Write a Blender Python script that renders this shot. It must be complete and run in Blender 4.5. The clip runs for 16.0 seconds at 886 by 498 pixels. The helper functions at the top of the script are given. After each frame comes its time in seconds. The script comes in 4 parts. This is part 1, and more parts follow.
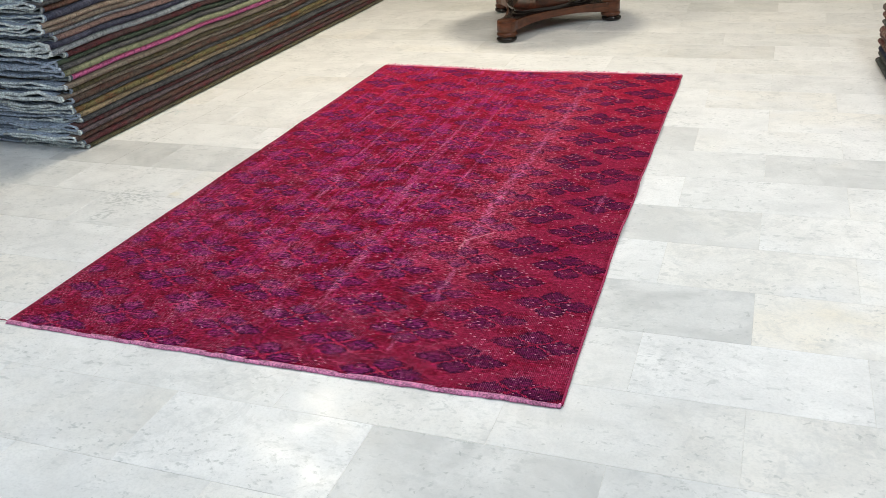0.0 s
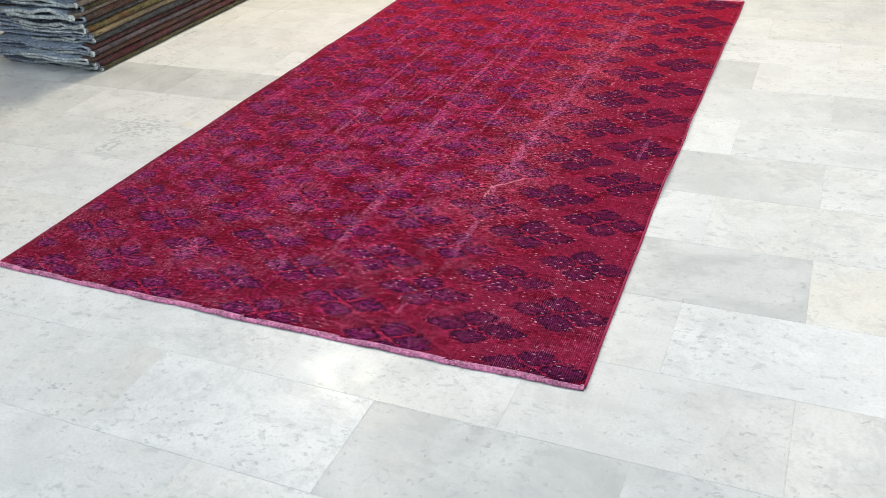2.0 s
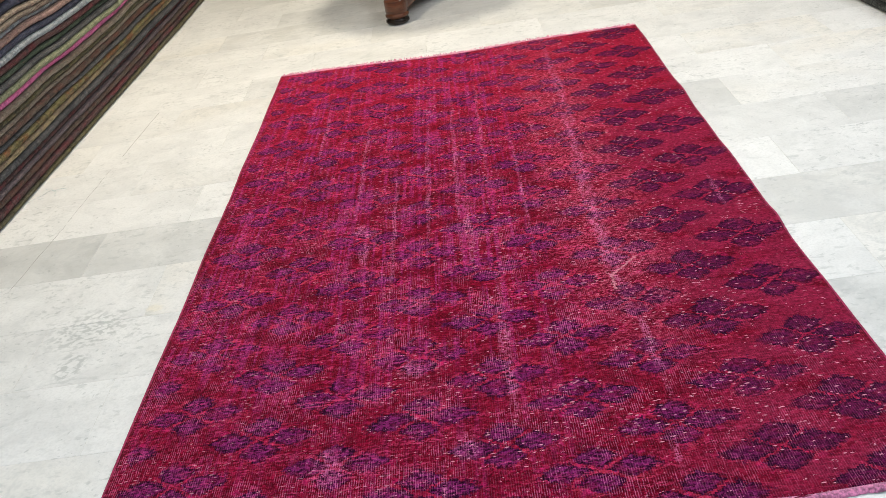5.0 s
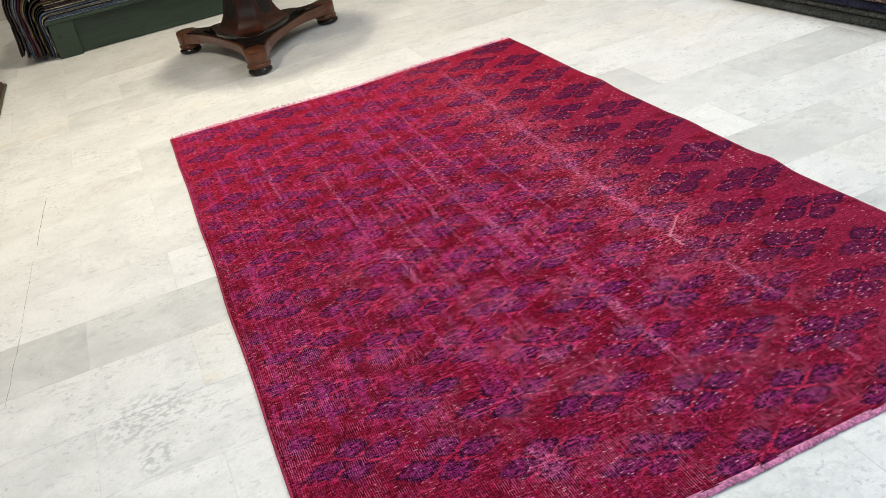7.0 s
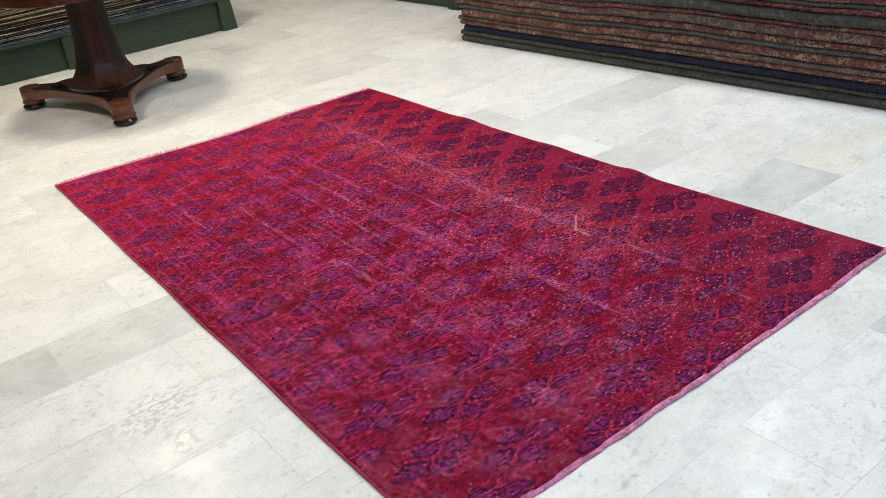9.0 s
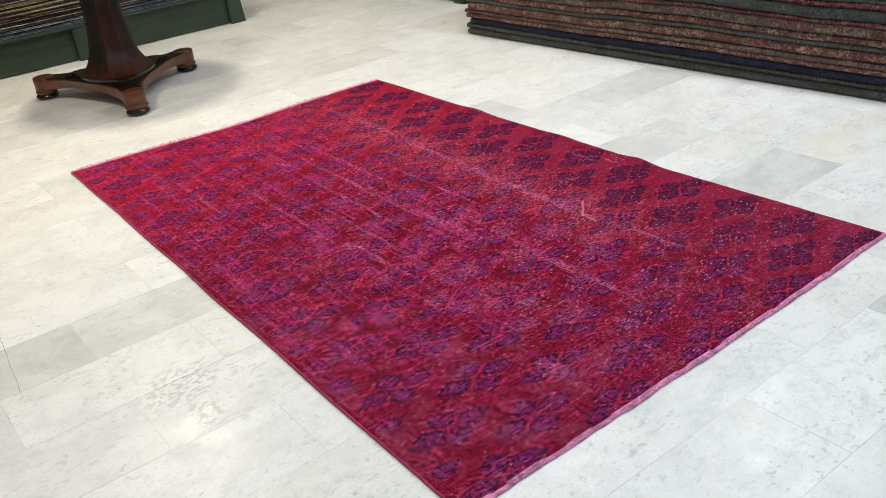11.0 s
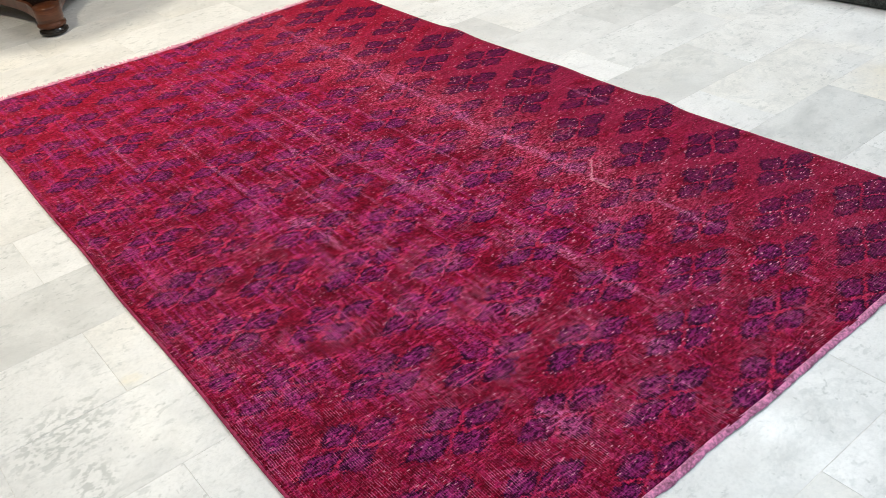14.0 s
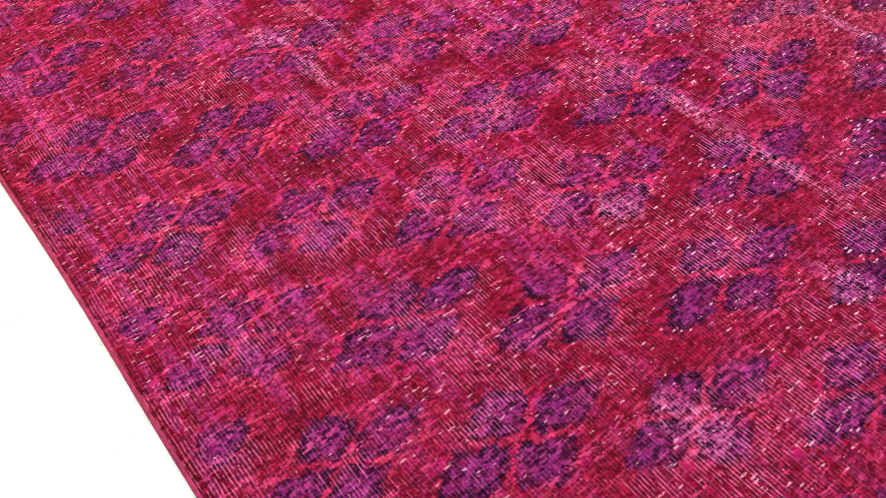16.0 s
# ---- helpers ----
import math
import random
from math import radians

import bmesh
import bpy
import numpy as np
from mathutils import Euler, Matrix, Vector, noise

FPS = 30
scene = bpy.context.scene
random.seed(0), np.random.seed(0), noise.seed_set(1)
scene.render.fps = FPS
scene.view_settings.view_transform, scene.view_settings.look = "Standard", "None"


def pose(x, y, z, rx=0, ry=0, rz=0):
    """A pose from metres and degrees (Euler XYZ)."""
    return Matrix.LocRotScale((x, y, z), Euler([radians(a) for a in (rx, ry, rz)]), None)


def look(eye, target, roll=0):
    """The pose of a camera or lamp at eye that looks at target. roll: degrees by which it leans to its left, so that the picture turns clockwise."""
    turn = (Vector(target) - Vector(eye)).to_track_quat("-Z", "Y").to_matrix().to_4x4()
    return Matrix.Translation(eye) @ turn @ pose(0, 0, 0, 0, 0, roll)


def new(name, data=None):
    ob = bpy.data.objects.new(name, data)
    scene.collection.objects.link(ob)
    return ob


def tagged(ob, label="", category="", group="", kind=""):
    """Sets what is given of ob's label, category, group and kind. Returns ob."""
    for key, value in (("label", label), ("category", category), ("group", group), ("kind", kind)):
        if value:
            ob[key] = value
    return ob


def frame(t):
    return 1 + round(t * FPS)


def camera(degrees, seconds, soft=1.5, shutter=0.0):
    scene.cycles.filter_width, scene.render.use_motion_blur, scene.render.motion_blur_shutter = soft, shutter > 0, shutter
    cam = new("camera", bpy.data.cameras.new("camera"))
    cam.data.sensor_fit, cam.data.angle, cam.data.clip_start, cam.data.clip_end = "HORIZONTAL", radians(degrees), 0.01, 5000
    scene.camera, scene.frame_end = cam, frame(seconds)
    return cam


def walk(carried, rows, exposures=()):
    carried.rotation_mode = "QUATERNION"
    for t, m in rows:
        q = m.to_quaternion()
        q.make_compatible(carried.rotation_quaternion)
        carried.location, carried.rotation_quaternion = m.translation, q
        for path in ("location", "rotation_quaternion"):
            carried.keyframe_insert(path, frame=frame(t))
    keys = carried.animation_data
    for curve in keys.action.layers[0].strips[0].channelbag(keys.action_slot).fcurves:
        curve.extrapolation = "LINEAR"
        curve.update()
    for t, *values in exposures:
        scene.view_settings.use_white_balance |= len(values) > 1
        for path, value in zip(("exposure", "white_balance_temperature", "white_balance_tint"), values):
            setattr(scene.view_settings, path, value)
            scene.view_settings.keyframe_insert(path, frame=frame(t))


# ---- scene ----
cam = camera(53.5, 16.0, 0.7, 0.0)
PATH = [
    (0, (0.199, -1.909, 1.419), (-0.421, -0.236, 0.516), -4.4),
    (0.5, (0.199, -1.881, 1.411), (-0.427, -0.222, 0.486), -4.9),
    (1, (0.213, -1.82, 1.411), (-0.416, -0.177, 0.46), -4.4),
    (1.5, (0.229, -1.717, 1.406), (-0.448, -0.114, 0.42), -4.0),
    (2, (0.178, -1.617, 1.373), (-0.52, -0.068, 0.317), -4.7),
    (2.5, (-0.01, -1.511, 1.37), (-0.643, 0.058, 0.303), -5.1),
    (3, (-0.177, -1.423, 1.378), (-0.757, 0.18, 0.332), -6.1),
    (3.5, (-0.367, -1.278, 1.357), (-0.816, 0.356, 0.295), -7.7),
    (4, (-0.594, -1.232, 1.357), (-0.884, 0.451, 0.315), -8.4),
    (4.5, (-0.865, -1.288, 1.395), (-1.037, 0.425, 0.377), -9.8),
    (4.7, (-0.951, -1.29, 1.401), (-1.09, 0.428, 0.386), -10.0),
    (6.8, (-1.967, -1.189, 1.391), (-1.454, 0.464, 0.39), -10.6),
    (7, (-2.041, -1.132, 1.395), (-1.505, 0.521, 0.405), -11.8),
    (7.5, (-2.222, -1.081, 1.427), (-1.547, 0.543, 0.475), -12.1),
    (8, (-2.505, -1.096, 1.437), (-1.655, 0.445, 0.487), -11.0),
    (8.5, (-2.713, -1.131, 1.461), (-1.754, 0.34, 0.505), -9.0),
    (9, (-2.794, -1.227, 1.468), (-1.744, 0.206, 0.55), -6.7),
    (9.2, (-2.813, -1.256, 1.478), (-1.752, 0.17, 0.561), -6.7),
    (11.5, (-2.895, -1.279, 1.466), (-1.853, 0.149, 0.532), -6.4),
    (12, (-2.84, -1.252, 1.447), (-1.819, 0.169, 0.479), -7.0),
    (12.5, (-2.75, -1.182, 1.425), (-1.749, 0.233, 0.427), -7.5),
    (13, (-2.619, -1.094, 1.426), (-1.611, 0.317, 0.43), -7.4),
    (13.5, (-2.523, -0.963, 1.376), (-1.516, 0.408, 0.324), -6.4),
    (14, (-2.417, -0.736, 1.351), (-1.433, 0.591, 0.223), -6.7),
    (14.5, (-2.283, -0.541, 1.29), (-1.35, 0.739, 0.07), -7.0),
    (15, (-2.126, -0.37, 1.224), (-1.287, 0.86, -0.111), -6.9),
    (15.5, (-2.061, -0.207, 1.142), (-1.267, 0.931, -0.298), -6.8),
    (16, (-2.004, -0.081, 1.006), (-1.282, 0.992, -0.52), -7.6),
]
walk(cam, [(t, look(eye, target, roll)) for t, eye, target, roll in PATH], [(0, 0.0), (3.0, 0.0), (3.5, 0.05), (4.0, 0.14), (4.5, 0.0), (7.0, 0.0), (7.5, 0.03), (8.0, 0.0), (9.0, -0.02), (11.5, 0.0), (12.5, 0.0), (13.0, -0.02), (14.0, 0.0), (14.5, -0.3), (15.0, -0.16), (15.5, 0.33), (16, 0.68)])

# ---- world and lamps ----
world = bpy.data.worlds.new("world")
world.use_nodes = True
world.node_tree.nodes["Background"].inputs["Color"].default_value = (0.8, 0.9, 1.0, 1)
world.node_tree.nodes["Background"].inputs["Strength"].default_value = 0.05
scene.world = world


def ceiling_lamp(x, y, z, sx, sy, power, colour):
    """An area lamp in the opening of a ceiling panel, shining down."""
    data = bpy.data.lights.new("panel_lamp", "AREA")
    data.shape, data.size, data.size_y, data.energy, data.color = "RECTANGLE", sx, sy, power, colour
    ob = new("panel_lamp", data)
    ob.location = (x, y, z)
    return ob


WARM, NEUTRAL, DAY, COOL = (1.0, 0.885, 0.69), (1.0, 0.965, 0.90), (0.88, 0.95, 1.0), (0.74, 0.87, 1.0)
CEILING = 3.0
PANELS = [
    (-2.70, 2.75, 0.40, 0.40, 54, WARM),
    (-1.35, 4.28, 0.44, 0.44, 48, WARM),
    (1.30, 1.05, 0.40, 0.40, 46, DAY),
    (0.75, 2.75, 0.60, 0.60, 26, NEUTRAL),
    (-0.8, 0.5, 0.40, 0.40, 18, COOL),
    (-2.9, -1.6, 0.40, 0.40, 36, COOL),
    (-0.4, -2.6, 0.40, 0.40, 33, COOL),
    (1.3, 5.3, 0.40, 0.40, 14, WARM),
]
for px, py, sx, sy, power, colour in PANELS:
    ceiling_lamp(px, py, CEILING - 0.03, sx, sy, power, colour)


# ---- node helpers ----
class Nodes:
    """Short forms for building a node material."""

    def __init__(self, name):
        self.mat = bpy.data.materials.new(name)
        self.mat.use_nodes = True
        self.nt = self.mat.node_tree
        self.bsdf = self.nt.nodes["Principled BSDF"]

    def put(self, socket, value):
        if isinstance(value, bpy.types.NodeSocket):
            self.nt.links.new(value, socket)
        elif isinstance(value, tuple) and len(value) == 3 and socket.type == "RGBA":
            socket.default_value = (*value, 1)
        else:
            socket.default_value = value

    def math(self, op, a, b=None, c=None, clamp=False):
        n = self.nt.nodes.new("ShaderNodeMath")
        n.operation, n.use_clamp = op, clamp
        for s, v in zip(n.inputs, (a, b, c)):
            if v is not None:
                self.put(s, v)
        return n.outputs[0]

    def add(self, a, b):
        return self.math("ADD", a, b)

    def sub(self, a, b):
        return self.math("SUBTRACT", a, b)

    def mul(self, a, b):
        return self.math("MULTIPLY", a, b)

    def ramp(self, x, lo, hi, a=0.0, b=1.0):
        """x from lo..hi to a..b, smooth and clamped."""
        n = self.nt.nodes.new("ShaderNodeMapRange")
        n.interpolation_type = "SMOOTHSTEP"
        for s, v in zip(n.inputs, (x, lo, hi, a, b)):
            self.put(s, v)
        return n.outputs[0]

    def mix(self, f, a, b, kind="MIX"):
        n = self.nt.nodes.new("ShaderNodeMix")
        n.data_type, n.blend_type, n.clamp_factor = "RGBA", kind, True
        self.put(n.inputs[0], f)
        self.put(n.inputs[6], a)
        self.put(n.inputs[7], b)
        return n.outputs[2]

    def noise(self, vec, scale, detail=2.0, rough=0.5, distort=0.0):
        n = self.nt.nodes.new("ShaderNodeTexNoise")
        n.inputs["Scale"].default_value, n.inputs["Detail"].default_value = scale, detail
        n.inputs["Roughness"].default_value, n.inputs["Distortion"].default_value = rough, distort
        self.nt.links.new(vec, n.inputs["Vector"])
        return n.outputs["Fac"]

    def voronoi(self, vec, scale, out="Distance", feature="F1"):
        n = self.nt.nodes.new("ShaderNodeTexVoronoi")
        n.feature = feature
        n.inputs["Scale"].default_value = scale
        self.nt.links.new(vec, n.inputs["Vector"])
        return n.outputs[out]

    def snap(self, x, step):
        return self.math("SNAP", x, step)

    def speck(self, vec):
        n = self.nt.nodes.new("ShaderNodeTexWhiteNoise")
        n.noise_dimensions = "2D"
        self.nt.links.new(vec, n.inputs["Vector"])
        return n.outputs["Value"]

    def object_coords(self):
        return self.nt.nodes.new("ShaderNodeTexCoord").outputs["Object"]

    def uv(self):
        return self.nt.nodes.new("ShaderNodeTexCoord").outputs["UV"]

    def world_coords(self):
        return self.nt.nodes.new("ShaderNodeNewGeometry").outputs["Position"]

    def split(self, vec):
        n = self.nt.nodes.new("ShaderNodeSeparateXYZ")
        self.nt.links.new(vec, n.inputs[0])
        return n.outputs[0], n.outputs[1], n.outputs[2]

    def join(self, x, y, z=0.0):
        n = self.nt.nodes.new("ShaderNodeCombineXYZ")
        for s, v in zip(n.inputs, (x, y, z)):
            self.put(s, v)
        return n.outputs[0]

    def scaled(self, vec, s):
        n = self.nt.nodes.new("ShaderNodeVectorMath")
        n.operation = "MULTIPLY"
        self.nt.links.new(vec, n.inputs[0])
        n.inputs[1].default_value = s
        return n.outputs[0]

    def shifted(self, vec, by):
        n = self.nt.nodes.new("ShaderNodeVectorMath")
        n.operation = "ADD"
        self.nt.links.new(vec, n.inputs[0])
        self.put(n.inputs[1], by)
        return n.outputs[0]

    def random(self):
        return self.nt.nodes.new("ShaderNodeObjectInfo").outputs["Random"]

    def tone(self):
        return self.nt.nodes.new("ShaderNodeObjectInfo").outputs["Color"]

    def rgb(self, colour_socket):
        n = self.nt.nodes.new("ShaderNodeSeparateColor")
        self.nt.links.new(colour_socket, n.inputs[0])
        return n.outputs[0], n.outputs[1], n.outputs[2]

    def bump(self, height, strength, distance):
        n = self.nt.nodes.new("ShaderNodeBump")
        n.inputs["Strength"].default_value, n.inputs["Distance"].default_value = strength, distance
        self.nt.links.new(height, n.inputs["Height"])
        self.nt.links.new(n.outputs[0], self.bsdf.inputs["Normal"])

    def done(self, colour, rough, metal=0.0, coat=0.0, sheen=0.0, spec=0.5):
        b = self.bsdf.inputs
        self.put(b["Base Color"], colour)
        self.put(b["Roughness"], rough)
        b["Metallic"].default_value = metal
        b["Coat Weight"].default_value, b["Coat Roughness"].default_value = coat, 0.08
        b["Sheen Weight"].default_value, b["Sheen Roughness"].default_value = sheen, 0.4
        b["Specular IOR Level"].default_value = spec
        return self.mat


# ---- materials ----
def marble_material():
    """White marble: soft grey clouding, long veins, dark mineral flecks; each slab has its own tone."""
    n = Nodes("white_marble")
    tone = n.rgb(n.tone())
    seed = n.mul(n.random(), 40.0)
    p = n.shifted(n.world_coords(), n.join(seed, seed, seed))
    along = n.scaled(p, (0.85, 1.0, 1.0))
    cloud = n.noise(along, 5.0, 6, 0.66, 0.5)
    broad = n.noise(p, 1.9, 3, 0.55)
    vein = n.math("ABSOLUTE", n.sub(n.noise(along, 3.2, 6, 0.7, 1.2), 0.5))
    vein = n.ramp(vein, 0.0, 0.045, 1.0, 0.0)
    patch = n.ramp(broad, 0.50, 0.66)
    fleck_field = n.noise(n.scaled(p, (0.75, 1.0, 1.0)), 62.0, 3, 0.6, 0.2)
    region = n.ramp(n.noise(p, 5.5, 4, 0.65), 0.42, 0.66)
    wx, wy, _ = n.split(n.world_coords())

    def near(cx, cy, rx, ry):
        x = n.math("DIVIDE", n.sub(wx, cx), rx)
        y = n.math("DIVIDE", n.sub(wy, cy), ry)
        return n.ramp(n.add(n.mul(x, x), n.mul(y, y)), 0.1, 1.0, 1.0, 0.0)

    cluster = n.math("MAXIMUM", near(-2.275, 0.929, 0.165, 0.13), near(-2.275, 0.755, 0.06, 0.10))
    fleck = n.math("MAXIMUM", n.mul(n.ramp(fleck_field, 0.56, 0.68), region), n.mul(n.ramp(fleck_field, 0.47, 0.58), cluster))
    smoke = n.noise(p, 10.0, 6, 0.74, 0.4)
    pits = n.ramp(n.noise(p, 48.0, 2, 0.6, 0.6), 0.68, 0.74)
    grain = n.noise(p, 120.0, 3, 0.7)
    white = n.mix(n.ramp(cloud, 0.34, 0.70), (0.855, 0.862, 0.858), (0.752, 0.760, 0.757))
    grey = n.mix(n.ramp(cloud, 0.32, 0.70), (0.680, 0.688, 0.680), (0.505, 0.515, 0.508))
    c = n.mix(tone[0], grey, white)
    c = n.mix(n.mul(n.mul(tone[1], 0.8), n.ramp(broad, 0.4, 0.65)), c, (0.82, 0.74, 0.58))
    c = n.mix(n.mul(n.ramp(smoke, 0.50, 0.66), n.add(n.ramp(broad, 0.40, 0.62, 0.04, 0.26), n.mul(n.sub(1.0, tone[0]), 0.22))), c, (0.45, 0.475, 0.48))
    stain = n.mul(n.math("MAXIMUM", near(-2.085, 1.002, 0.035, 0.03), n.mul(near(0.565, 0.528, 0.16, 0.05), 0.25)), n.ramp(cloud, 0.35, 0.6))
    c = n.mix(n.mul(stain, 0.38), c, (0.78, 0.66, 0.36))
    c = n.mix(n.mul(n.mul(vein, patch), 0.26), c, (0.48, 0.50, 0.50))
    # fine flecks that run with the bedding, and a few larger dark ones
    bed = n.noise(n.scaled(p, (0.55, 1.1, 1.0)), 38.0, 3, 0.62, 0.3)
    specks = n.mul(n.ramp(bed, 0.56, 0.66), n.ramp(n.noise(p, 3.6, 3, 0.6), 0.40, 0.60, 0.12, 1.0))
    c = n.mix(n.mul(specks, 0.42), c, (0.42, 0.45, 0.445))
    c = n.mix(n.mul(fleck, 0.58), c, (0.36, 0.39, 0.385))
    c = n.mix(n.mul(pits, 0.36), c, (0.24, 0.27, 0.26))
    c = n.mix(n.mul(n.ramp(grain, 0.42, 0.68), 0.22), c, (0.5, 0.515, 0.51))
    rough = n.ramp(n.noise(p, 9.0, 3), 0.3, 0.7, 0.30, 0.44)
    n.bump(n.noise(p, 22.0, 3), 0.05, 0.002)
    return n.done(c, rough, spec=0.45)


def plain_material(name, colour, rough, vary=0.12, scale=30.0, bump=0.1, sheen=0.0, coat=0.0, metal=0.0):
    n = Nodes(name)
    p = n.object_coords()
    f = n.add(n.mul(n.noise(p, scale, 4), 0.6), n.mul(n.noise(p, scale * 0.15, 3), 0.4))
    dark = tuple(v * (1 - 2 * vary) for v in colour)
    lite = tuple(min(1.0, v * (1 + 2 * vary)) for v in colour)
    n.bump(n.noise(p, scale * 6, 2), bump, 0.002)
    return n.done(n.mix(n.ramp(f, 0.3, 0.7), dark, lite), rough, metal, coat, sheen)


def wood_material(name, dark, lite, rough, coat, scale=1.0, axis=(1.0, 1.0, 12.0)):
    """Varnished wood with grain along the part's length and broad flame figure."""
    n = Nodes(name)
    p = n.object_coords()
    g = n.noise(n.scaled(p, tuple(v * scale for v in axis)), 6.0, 6, 0.65, 1.2)
    fig = n.noise(p, 9.0 * scale, 3, 0.5, 1.5)
    c = n.mix(n.ramp(g, 0.3, 0.7), dark, lite)
    c = n.mix(n.mul(n.ramp(fig, 0.5, 0.75), 0.5), c, tuple(v * 0.45 for v in dark))
    n.bump(g, 0.06, 0.002)
    return n.done(c, rough, coat=coat, spec=0.28)


def green_paint_material():
    """Worn dark green paint over pine, with the boards' knots showing."""
    n = Nodes("green_painted_wood")
    p = n.object_coords()
    seed = n.mul(n.random(), 9.0)
    p = n.shifted(p, n.join(seed, seed, seed))
    g = n.noise(n.scaled(p, (1.6, 6.0, 22.0)), 3.0, 6, 0.6, 0.8)
    c = n.mix(n.ramp(g, 0.3, 0.75), (0.007, 0.020, 0.012), (0.019, 0.041, 0.024))
    knot = n.ramp(n.voronoi(n.scaled(p, (1.0, 1.0, 1.5)), 6.0), 0.06, 0.14, 1.0, 0.0)
    c = n.mix(n.mul(n.random(), 0.28), c, (0.060, 0.090, 0.048))
    c = n.mix(n.mul(knot, 0.85), c, (0.008, 0.014, 0.01))
    worn = n.ramp(n.noise(n.scaled(p, (1.0, 3.0, 5.0)), 12.0, 4), 0.62, 0.72)
    c = n.mix(n.mul(worn, 0.30), c, (0.09, 0.110, 0.065))
    n.bump(g, 0.2, 0.003)
    return n.done(c, 0.5)


# rubbed marks on the rug: centre across, centre along, half width, half length
RUG_STREAKS = [
    (0.525, 1.22, 0.026, 0.55), (0.505, 1.70, 0.018, 0.50), (0.86, 0.62, 0.018, 0.35), (0.93, 1.30, 0.016, 0.30), (0.512, 0.99, 0.035, 0.10), (1.10, 0.865, 0.060, 0.06), (1.29, 0.26, 0.050, 0.06),
    (0.500, 0.52, 0.014, 0.20), (0.535, 0.16, 0.012, 0.10), (0.480, 2.40, 0.020, 0.60), (1.06, 1.66, 0.010, 0.62),
    (0.957, 1.80, 0.010, 0.75), (1.175, 1.32, 0.009, 0.50), (0.845, 2.06, 0.008, 0.60), (1.03, 0.165, 0.007, 0.09), (0.732, 1.52, 0.008, 0.45), (1.31, 1.86, 0.009, 0.5),
    (1.28, 1.32, 0.040, 0.05), (1.27, 1.18, 0.018, 0.10), (0.98, 0.28, 0.035, 0.05), (1.10, 0.57, 0.045, 0.05), (0.12, 1.30, 0.010, 0.12), (1.50, 2.2, 0.009, 0.3),
]


